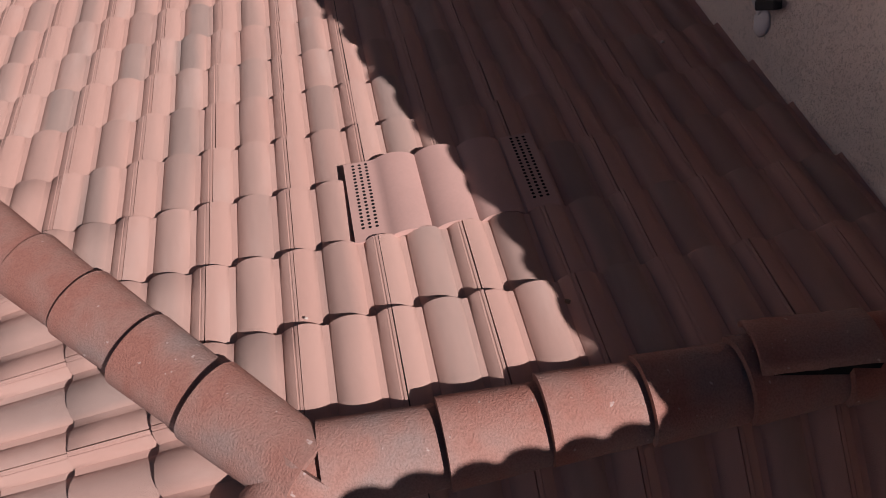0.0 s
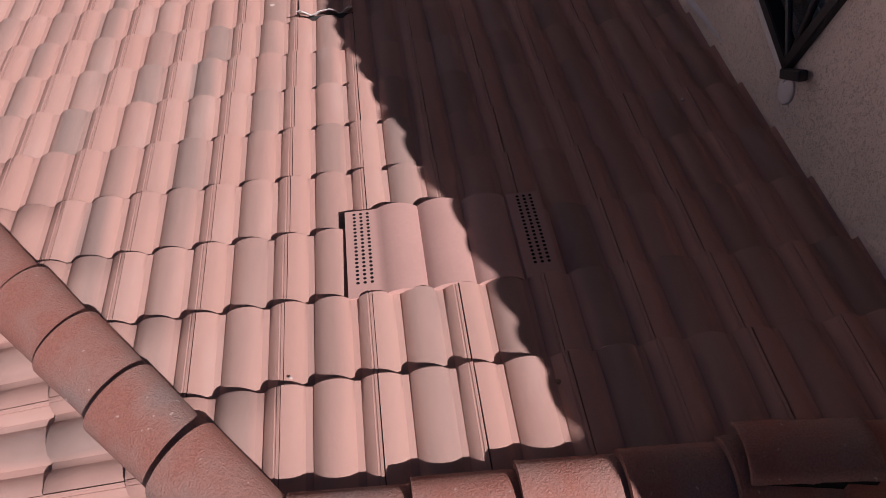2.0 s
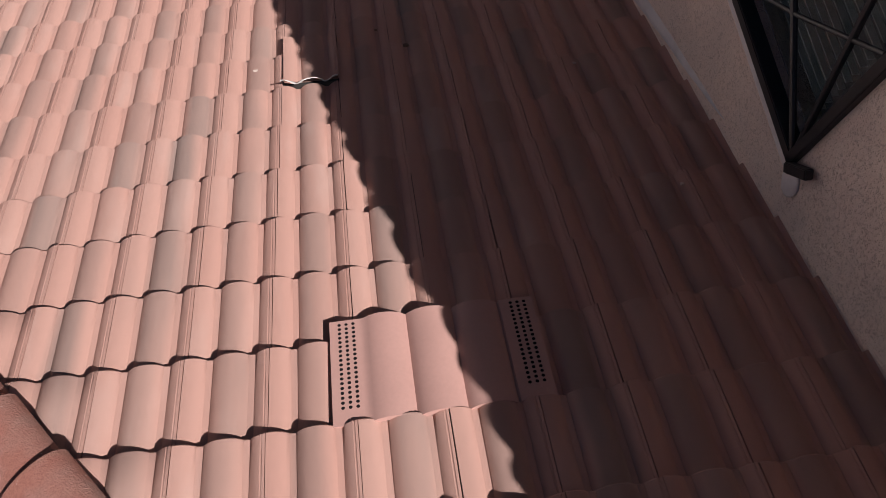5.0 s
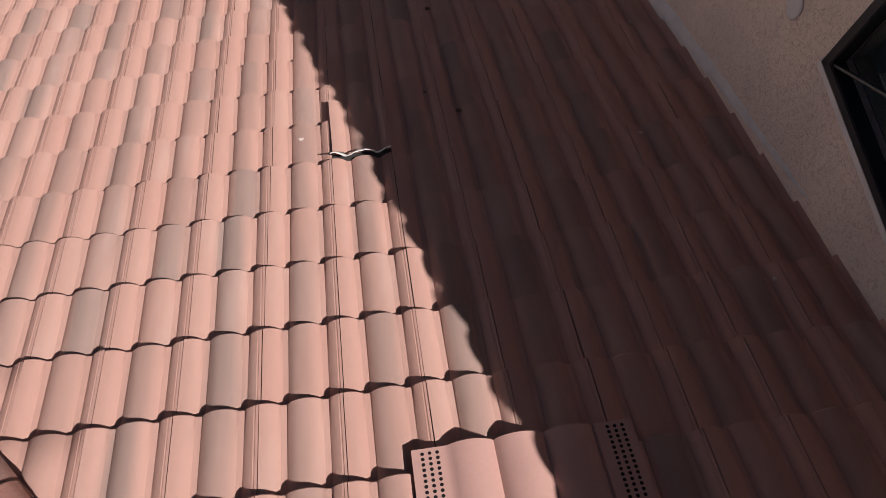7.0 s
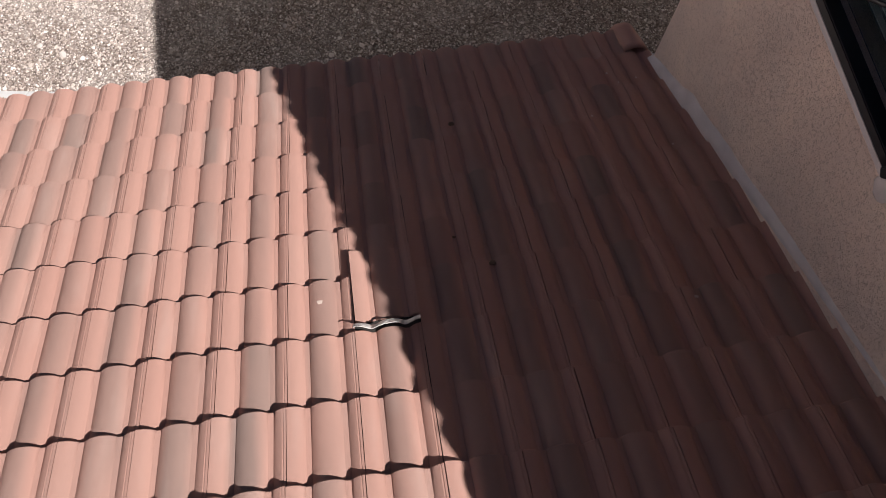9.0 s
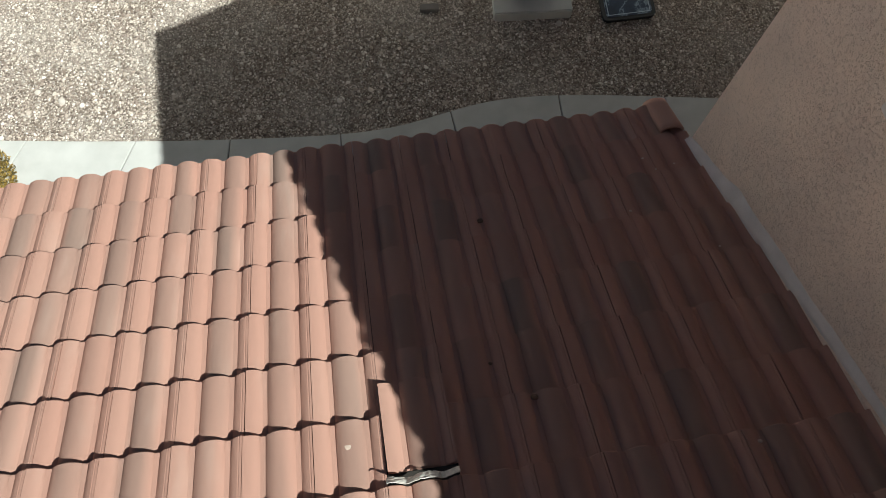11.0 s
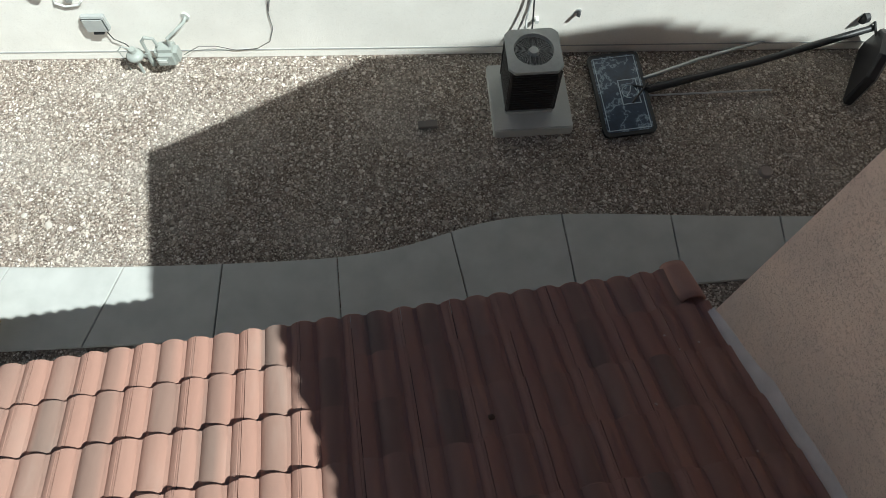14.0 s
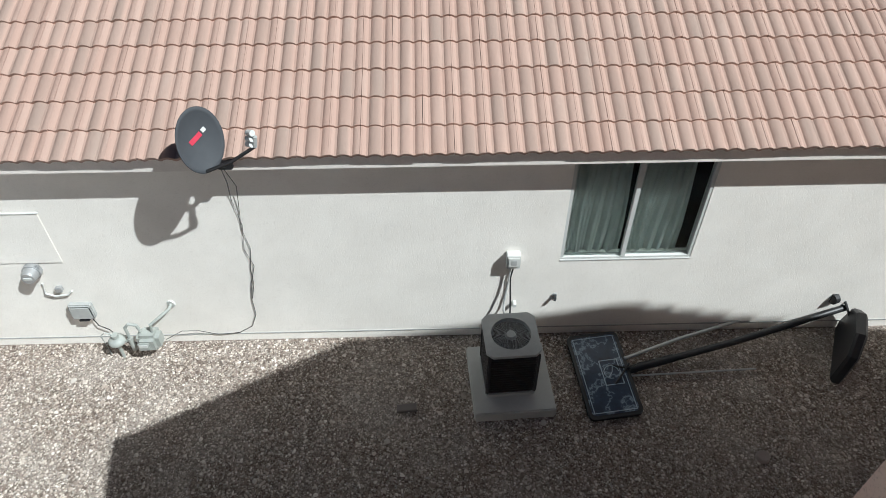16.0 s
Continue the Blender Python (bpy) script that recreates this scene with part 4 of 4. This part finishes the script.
# ---- air conditioner ----
def condenser():
    at = Matrix.Translation((0.835, 8.73, 0)) @ pose(0, 0, 0, 0, 0, 3)
    pad = part("condenser_pad", box((-0.45, -0.47, -0.06), (0.45, 0.47, 0.105), 0.015), CONCRETE)
    pad.matrix_world = at
    tagged(pad, "light concrete pad on the gravel under the condenser", "equipment pad")
    t = thing("condenser_unit", "grey air conditioning condenser with dark louvred sides", "air conditioner", at @ pose(-0.03, 0.03, 0.105))
    def rounded(h, r, z0, z1, rings=((0, 0),)):
        bm = bmesh.new()
        loop = []
        for cx, cy, a0 in ((h - r, h - r, 0), (r - h, h - r, 90), (r - h, r - h, 180), (h - r, r - h, 270)):
            for i in range(6):
                a = radians(a0 + 18 * i)
                loop.append((cx + r * math.cos(a), cy + r * math.sin(a)))
        low, top = [bm.verts.new((x, y, z0)) for x, y in loop], [bm.verts.new((x, y, z1)) for x, y in loop]
        for i in range(len(loop)):
            j = (i + 1) % len(loop)
            bm.faces.new((low[i], low[j], top[j], top[i]))
        bm.faces.new(low[::-1])
        bm.faces.new(top)
        return bm
    part("base_pan", rounded(0.285, 0.06, 0.0, 0.04), GREY_METAL, t)
    part("core", rounded(0.255, 0.06, 0.04, 0.70), DARK, t, "dark coil")
    for i in range(15):
        z = 0.065 + 0.041 * i
        bm = rounded(0.278, 0.065, z, z + 0.012)
        part("louvre", bm, LOUVRE, t, "dark painted louvre ring")
    for sx in (-1, 1):
        for sy in (-1, 1):
            part("corner_post", box((sx * 0.262 - 0.02, sy * 0.262 - 0.02, 0.04), (sx * 0.262 + 0.02, sy * 0.262 + 0.02, 0.70), 0.012), LOUVRE, t)
    # top cover with a round opening
    bm = bmesh.new()
    outer, inner, deep = [], [], []
    for i in range(48):
        a = math.tau * i / 48
        c, s = math.cos(a), math.sin(a)
        k = 0.292 / max(abs(c), abs(s))
        k = min(k, 0.292 * 1.26)
        outer.append(bm.verts.new((k * c, k * s, 0.735)))
        inner.append(bm.verts.new((0.215 * c, 0.215 * s, 0.748)))
        deep.append(bm.verts.new((0.205 * c, 0.205 * s, 0.66)))
    skirt = [bm.verts.new((v.co.x, v.co.y, 0.695)) for v in outer]
    for i in range(48):
        j = (i + 1) % 48
        bm.faces.new((outer[i], outer[j], inner[j], inner[i]))
        bm.faces.new((inner[i], inner[j], deep[j], deep[i]))
        bm.faces.new((skirt[i], skirt[j], outer[j], outer[i]))
    bmesh.ops.recalc_face_normals(bm, faces=bm.faces)
    part("top_cover", bm, GREY_METAL, t, "light grey square cover with a round opening")
    bm = bmesh.new()
    for r in range(13):
        rad = 0.062 + 0.0125 * r
        pts = [(rad * math.cos(math.tau * i / 36), rad * math.sin(math.tau * i / 36), 0.742 - 0.004) for i in range(37)]
        add_tube(bm, pts, 0.0024, 4)
    for i in range(12):
        a = math.tau * i / 12
        add_tube(bm, [(0.045 * math.cos(a), 0.045 * math.sin(a), 0.738), (0.214 * math.cos(a), 0.214 * math.sin(a), 0.738)], 0.0016, 4)
    part("fan_guard", bm, GREY_METAL, t, "round wire fan guard")
    bm = bmesh.new()
    bmesh.ops.create_cone(bm, cap_ends=True, segments=24, radius1=0.065, radius2=0.05, depth=0.05, matrix=pose(0, 0, 0.715))
    part("fan_hub", bm, GREY_METAL, t)
    for i in range(4):
        b = box((0.04, -0.06, -0.003), (0.195, 0.06, 0.003), 0.002, pose(0, 0, 0.67, 0, 0, 90 * i) @ pose(0, 0, 0, 22, 0, 0))
        part("fan_blade", b, LOUVRE, t)


LOUVRE = plain("dark_bronze_paint", (0.05, 0.045, 0.042), 0.5)
condenser()


# ---- services on the wall ----
def on_wall(name, label, category, x, z, y=0.0):
    return thing(name, label, category, Matrix.Translation((x, WALL_Y + y, z)))


t = on_wall("disconnect_box", "small white electrical disconnect box with flexible conduit", "electrical box", 0.86, 1.30)
part("body", box((-0.075, -0.10, -0.09), (0.075, 0.0, 0.10), 0.006), WHITE, t)
part("cover", box((-0.06, -0.118, -0.05), (0.06, -0.101, 0.085), 0.006), WHITE, t)
part("label_plate", box((-0.03, -0.121, -0.02), (0.03, -0.1185, 0.05)), GREY_METAL, t, "grey label plate")
part("conduit", tube([(-0.02, -0.05, -0.09), (-0.03, -0.05, -0.3), (-0.05, -0.06, -0.5), (-0.07, -0.09, -0.68), (-0.06, -0.2, -0.85)], 0.012), GREY_METAL, t)
part("conduit", tube([(0.02, -0.03, -0.09), (-0.01, -0.03, -0.3), (0.0, -0.04, -0.5), (0.01, -0.08, -0.7), (0.0, -0.2, -0.88)], 0.010), BLACK, t, "black insulated line")
t = on_wall("pipe_sleeve", "short white pipe sleeve through the stucco wall", "pipe", 0.92, 0.56)
part("sleeve", tube([(0, 0.02, 0), (0, -0.07, 0)], 0.025, 14), WHITE, t)
t = on_wall("wall_vent", "small dark drain outlet in the stucco wall", "outlet", 1.385, 0.66)
part("spout", tube([(0, 0.02, 0), (0.0, -0.045, -0.01), (-0.01, -0.06, -0.03)], 0.022, 12), BLACK, t)
part("collar", tube([(0, 0.001, 0), (0, -0.012, 0)], 0.032, 14), STEEL, t)

# electric service panel, meter and boxes
t = on_wall("service_panel", "flush painted electric service panel in the stucco wall", "service panel", -4.36, 1.72)
part("door", box((-0.35, -0.012, -0.36), (0.36, 0.0, 0.34), 0.004), STUCCO_PALE, t)
part("edge_strip", box((-0.36, -0.02, 0.34), (0.37, 0.0, 0.352), 0.002), WHITE, t)
t = on_wall("electric_meter", "round glass electric meter on the stucco wall", "meter", -4.36, 1.26)
part("socket", tube([(0, 0, 0), (0, -0.06, 0)], 0.098, 28), STEEL, t)
part("glass_dome", tube([(0, -0.06, 0), (0, -0.13, 0), (0, -0.155, 0)], 0.085, 28, 0.070), STEEL, t)
part("dial_plate", box((-0.045, -0.162, -0.012), (0.045, -0.156, 0.018)), WHITE, t, "white dial plate")
part("seal_tab", box((0.07, -0.05, 0.03), (0.10, -0.02, 0.10), 0.003), STEEL, t)
t = on_wall("hose_bib", "small white pipe loop and clamp on the stucco wall", "pipe", -4.22, 0.95)
part("loop", tube([(-0.12, -0.02, 0.1), (-0.14, -0.03, -0.05), (-0.05, -0.03, -0.1), (0.1, -0.03, -0.08), (0.16, -0.03, -0.02)], 0.012), WHITE, t)
part("clamp", box((0.0, -0.06, -0.02), (0.07, 0.0, 0.05), 0.008), STEEL, t)
t = on_wall("telephone_box", "grey plastic utility box with a hinged cover on the wall", "utility box", -4.05, 0.60)
part("body", box((-0.13, -0.07, -0.10), (0.13, 0.0, 0.12), 0.012), GREY_METAL, t)
part("cover", box((-0.122, -0.095, -0.09), (0.122, -0.071, 0.11), 0.012), GREY_METAL, t)
part("hinge", box((-0.06, -0.10, -0.118), (0.06, -0.05, -0.10), 0.004), BLACK, t)
part("cable", tube([(0.06, -0.04, -0.1), (0.10, -0.05, -0.25), (0.20, -0.05, -0.33), (0.28, -0.06, -0.5), (0.30, -0.09, -0.6)], 0.006, 6), BLACK, t, "thin black cable")

GAS = plain("grey_green_meter_paint", (0.36, 0.38, 0.355), 0.5)
t = thing("gas_meter", "grey-green gas meter with regulator and pipes beside the wall", "gas meter", Matrix.Translation((-3.45, WALL_Y - 0.22, 0.0)))
part("meter_body", box((0.0, -0.11, 0.17), (0.26, 0.11, 0.42), 0.05), GAS, t)
part("meter_face", box((0.03, -0.14, 0.24), (0.17, -0.108, 0.36), 0.012), GAS, t)
part("index_window", box((0.05, -0.146, 0.30), (0.15, -0.139, 0.345)), WHITE, t, "pale index window")
bm = bmesh.new()
bmesh.ops.create_uvsphere(bm, u_segments=20, v_segments=12, radius=0.10, matrix=pose(-0.26, 0.0, 0.27) @ Matrix.Diagonal((1, 1, 0.62, 1)))
part("regulator", bm, GAS, t, smooth=True)
part("regulator_cap", tube([(-0.26, 0, 0.30), (-0.26, 0, 0.38)], 0.04, 16), GAS, t)
part("inlet_pipe", tube([(-0.16, 0, 0.26), (-0.10, 0, 0.30), (-0.10, 0, 0.50), (-0.05, 0, 0.56), (0.04, 0, 0.54), (0.06, 0, 0.40)], 0.019, 10), GAS, t)
part("outlet_pipe", tube([(0.19, 0, 0.40), (0.20, 0, 0.54), (0.30, 0.05, 0.60), (0.40, 0.14, 0.64), (0.42, 0.23, 0.66)], 0.019, 10), GAS, t)
part("riser", tube([(-0.27, 0, -0.05), (-0.27, 0, 0.22)], 0.019, 10), GAS, t)
part("flange", tube([(0.415, 0.20, 0.66), (0.42, 0.222, 0.66)], 0.05, 16), WHITE, t)
part("stub", tube([(-0.10, 0, 0.10), (-0.10, 0, 0.32)], 0.03, 10), GAS, t)
part("vent_pipe", tube([(-0.40, 0, 0.02), (-0.42, 0, 0.36), (-0.36, 0, 0.42), (-0.28, 0, 0.38)], 0.008, 8), GAS, t)

# cables from the dish down the wall
t = on_wall("cable_run", "two thin black cables hanging down the stucco wall", "cable", 0, 0)
part("cable", tube([(-1.95, -0.25, 2.78), (-2.0, -0.05, 2.45), (-2.02, -0.012, 2.2), (-1.98, -0.012, 1.85), (-2.03, -0.012, 1.5), (-1.97, -0.012, 1.25), (-2.06, -0.012, 0.95), (-2.10, -0.012, 0.70), (-2.10, -0.012, 0.45), (-2.18, -0.014, 0.24), (-2.35, -0.02, 0.13), (-2.60, -0.02, 0.10), (-2.82, -0.04, 0.20), (-3.0, -0.08, 0.25), (-3.17, -0.18, 0.22)], 0.004, 6), BLACK, t)
part("cable", tube([(-1.93, -0.25, 2.78), (-1.92, -0.05, 2.4), (-1.97, -0.010, 2.05), (-2.0, -0.010, 1.8), (-1.96, -0.010, 1.5), (-2.02, -0.010, 1.2), (-2.03, -0.010, 0.95), (-2.09, -0.010, 0.72)], 0.0035, 6), BLACK, t)


t = on_wall("eave_lamp", "small dark flood lamp under the eave", "flood lamp", -3.62, 2.74)
part("lamp_base", tube([(0, -0.10, 0.06), (0, -0.10, 0.03)], 0.026, 14), BLACK, t)
part("lamp_head", tube([(0, -0.10, 0.03), (-0.02, -0.12, 0.0), (-0.03, -0.13, -0.02)], 0.02, 14, 0.032), BLACK, t)

# ---- satellite dish ----
def dish():
    t = thing("satellite_dish", "dark grey satellite dish with triple receiver arm on the eave", "satellite dish", Matrix.Translation((-1.90, WALL_Y - 0.30, 2.86)))
    mid, facing = Vector((-0.06, -0.20, 0.40)), Vector((0.66, -0.66, 0.36)).normalized()
    q = facing.to_track_quat("Z", "Y").to_matrix().to_4x4()
    m = Matrix.Translation(mid) @ q @ pose(0, 0, 0, 0, 0, -14)
    bm = bmesh.new()
    rings = []
    for j in range(9):
        r = j / 8
        rings.append([bm.verts.new(m @ Vector((0.215 * r * math.cos(a * math.tau / 40), 0.285 * r * math.sin(a * math.tau / 40), 0.06 * r * r - 0.06))) for a in range(40)] if j else [bm.verts.new(m @ Vector((0, 0, -0.06)))])
    for a, b in zip(rings, rings[1:]):
        for i in range(40):
            k = (i + 1) % 40
            bm.faces.new((a[0], b[i], b[k]) if len(a) == 1 else (a[i], b[i], b[k], a[k]))
    bmesh.ops.recalc_face_normals(bm, faces=bm.faces)
    bmesh.ops.solidify(bm, geom=bm.faces[:], thickness=0.008)
    refl = part("reflector", bm, DISH, t, smooth=True)
    part("logo_bar", box((-0.09, -0.022, -0.043), (0.04, 0.022, -0.040), 0.0, m @ pose(0, 0.03, 0, 0, 0, 35)), RED, refl, "red logo bar")
    part("logo_bar", box((0.055, -0.012, -0.043), (0.115, 0.024, -0.038), 0.0, m @ pose(0, 0.03, 0, 0, 0, 35)), WHITE, refl, "white logo bar")
    back = m @ Vector((0, -0.05, -0.09))
    part("mast", tube([(0, 0.06, -0.06), (0, -0.06, 0.02), back], 0.022, 10), BLACK, t)
    part("bracket", box((-0.07, 0.02, -0.09), (0.07, 0.075, 0.05), 0.01), BLACK, t)
    low, tip = m @ Vector((0, -0.27, -0.01)), Vector((0.43, -0.36, 0.44))
    part("arm", tube([low, low.lerp(tip, 0.5) - Vector((0, 0, 0.03)), tip], 0.016, 8), BLACK, t)
    part("arm_tip", tube([tip, tip + Vector((0.02, 0.0, 0.10))], 0.02, 8), GREY_METAL, t)
    for i in range(3):
        c = tip + Vector((-0.015 + 0.012 * i, -0.01, 0.03 + 0.055 * i))
        part("receiver", tube([c, c - facing * 0.075], 0.026, 14), WHITE, t, "pale receiver head")


DISH = plain("dark_dish_paint", (0.055, 0.06, 0.068), 0.75, vary=0.1)
RED = plain("red_print", (0.55, 0.04, 0.08), 0.5)
dish()


# ---- basketball stand lying on the gravel ----
def basketball_stand():
    t = thing("basketball_stand", "basketball stand lying on the gravel with a blue-black backboard", "basketball stand", Matrix.Translation((1.92, 8.77, 0.0)) @ pose(0, 0, 0, 0, 0, 2.5))
    m = pose(0, 0, 0.055, 3, -3, 3)
    def slab(x, y, z0, z1, r):
        bm = bmesh.new()
        loop = []
        for cx, cy, a0 in ((x - r, y - r, 0), (r - x, y - r, 90), (r - x, r - y, 180), (x - r, r - y, 270)):
            for i in range(5):
                a = radians(a0 + 22.5 * i)
                loop.append((cx + r * math.cos(a), cy + r * math.sin(a)))
        lo, hi = [bm.verts.new(m @ Vector((p, q, z0))) for p, q in loop], [bm.verts.new(m @ Vector((p, q, z1))) for p, q in loop]
        for i in range(len(loop)):
            j = (i + 1) % len(loop)
            bm.faces.new((lo[i], lo[j], hi[j], hi[i]))
        bm.faces.new(lo[::-1])
        bm.faces.new(hi)
        return bm
    part("board_edge", slab(0.305, 0.56, -0.025, 0.018, 0.07), BLACK, t, "black padded backboard edge")
    board = part("backboard", slab(0.265, 0.52, 0.019, 0.024, 0.05), BOARD, t, "dark blue backboard with pale marbled print")
    bm = frame_box((-0.245, -0.50), (0.245, 0.50), 0.010, 0.003)
    bm.transform(m @ pose(0, 0, 0.026, -90, 0, 0) @ Matrix.Diagonal((1, -1, 1, 1)))
    part("border_line", bm, LINE, board, "pale blue border line")
    bm = frame_box((-0.02, -0.17), (0.20, 0.17), 0.012, 0.003)
    bm.transform(m @ pose(0, 0, 0.026, -90, 0, 0) @ Matrix.Diagonal((1, -1, 1, 1)))
    part("target_line", bm, LINE, board, "pale blue target rectangle")
    bm = bmesh.new()
    add_tube(bm, [m @ Vector((0.09 + 0.085 * math.cos(a * 0.4), 0.0 + 0.085 * math.sin(a * 0.4), 0.028)) for a in range(13)], 0.006, 5)
    add_tube(bm, [m @ Vector((0.05, -0.06, 0.028)), m @ Vector((0.1, 0.0, 0.028)), m @ Vector((0.12, 0.07, 0.028))], 0.005, 5)
    part("ball_print", bm, LINE, board, "pale round ball print")
    part("pole", tube([(0.28, 0.03, 0.06), (1.6, 0.27, 0.16), (3.02, 0.55, 0.34)], 0.040, 14), BLACK, t, "black steel pole")
    part("pole_sleeve", tube([(0.28, 0.03, 0.06), (0.85, 0.134, 0.103)], 0.048, 14), BLACK, t)
    part("strut", tube([(0.28, 0.17, 0.10), (1.0, 0.40, 0.12), (1.92, 0.66, 0.10)], 0.022, 10), STEEL, t, "grey steel strut")
    part("strut_end", box((1.90, 0.62, 0.06), (1.96, 0.71, 0.14), 0.008), STEEL, t)
    part("rod", tube([(0.28, -0.04, 0.05), (1.1, -0.03, 0.03), (1.80, -0.02, 0.012)], 0.012, 8), STEEL, t, "thin pale steel rod")
    part("brace", tube([(0.10, 0.10, 0.08), (0.30, 0.0, 0.14), (0.45, 0.10, 0.10)], 0.012, 8), BLACK, t)
    part("brace", tube([(0.10, -0.16, 0.08), (0.30, 0.06, 0.16)], 0.012, 8), BLACK, t)
    # the water tank base, tipped up on its edge
    bm = bmesh.new()
    prof = [(-0.46, 0.0), (0.42, 0.0), (0.47, 0.10), (0.40, 0.42), (0.20, 0.56), (-0.16, 0.58), (-0.40, 0.42)]
    for k, (x, sc) in enumerate(((-0.10, 0.94), (-0.07, 1.0), (0.0, 1.0), (0.03, 0.9))):
        ring = [bm.verts.new((2.92 + x + 0.10 * z, 0.10 + p * sc, z * sc + (0.02 if sc < 1 else 0))) for p, z in prof]
        if k:
            for i in range(len(prof)):
                j = (i + 1) % len(prof)
                bm.faces.new((last[i], last[j], ring[j], ring[i]))
        else:
            bm.faces.new(ring[::-1])
        last = ring
    bm.faces.new(last)
    bmesh.ops.recalc_face_normals(bm, faces=bm.faces)
    bm.transform(Matrix.Translation((2.92, 0.15, 0)) @ pose(0, 0, 0, 0, 0, -30) @ Matrix.Translation((-2.92, -0.15, 0)))
    part("base_tank", bm, BLACK, t, "black plastic water tank base tipped on edge")
    part("wheel", tube([(2.80, 0.56, 0.50), (2.86, 0.58, 0.50)], 0.07, 18), BLACK, t)
    part("side_brace", tube([(3.0, 0.60, 0.44), (3.04, 0.10, 0.16)], 0.015, 8), BLACK, t)


m, tr, bs = material("backboard_print", 0.3)
v = coords(tr)
veins = noise_fac(tr, v, 4.2, 5.0, 0.62)
tr.links.new(ramp(tr, veins, [(0.36, (0.02, 0.03, 0.055)), (0.47, (0.03, 0.05, 0.09)), (0.50, (0.26, 0.33, 0.40)), (0.53, (0.03, 0.05, 0.09)), (0.7, (0.015, 0.022, 0.04))]), bs.inputs["Base Color"])
BOARD = m
LINE = plain("pale_blue_print", (0.45, 0.53, 0.60), 0.4)
basketball_stand()


# ---- small things on the gravel ----
def stone(name, label, x, y, size, mat, seed, category="stone"):
    r = random.Random(seed)
    bm = bmesh.new()
    bmesh.ops.create_icosphere(bm, subdivisions=2, radius=size)
    for v in bm.verts:
        v.co = Vector((v.co.x, v.co.y * 0.8, v.co.z * 0.55)) * (1 + 0.25 * noise.noise(v.co * (2.2 / size) * 0.5 + Vector((seed, 0, 0))))
    ob = part(name, bm, mat)
    ob.matrix_world = Matrix.Translation((x, y, -0.035 + size * 0.42)) @ pose(0, 0, 0, 0, 0, r.uniform(0, 360))
    return tagged(ob, label, category, "loose stones")


PALE = concrete_material("pale_stone", (0.58, 0.53, 0.48), 12)
for n, (x, y, s) in enumerate(((-4.41, 7.21, 0.045), (-4.70, 7.33, 0.035), (-0.55, 8.02, 0.035), (1.16, 8.20, 0.04), (-1.9, 7.6, 0.03), (-4.2, 8.9, 0.04), (-0.9, 8.6, 0.03))):
    stone("pale_stone", "pale rounded stone on the gravel", x, y, s, PALE, n)
br = part("concrete_block", box((-0.11, -0.045, 0), (0.11, 0.045, 0.05), 0.006), concrete_material("dark_block", (0.20, 0.18, 0.17)))
br.matrix_world = Matrix.Translation((-0.34, 8.42, -0.035)) @ pose(0, 0, 0, 0, 0, 4)
tagged(br, "small dark concrete block lying on the gravel", "block")
cap_ob = part("drain_cap", tube([(0, 0, -0.03), (0, 0, 0.01), (0, 0, 0.02)], 0.075, 20, 0.06), concrete_material("cap_grey", (0.33, 0.28, 0.26)))
cap_ob.matrix_world = Matrix.Translation((3.42, 7.72, 0.0))
tagged(cap_ob, "round clay-coloured drain cap in the gravel", "drain cap")
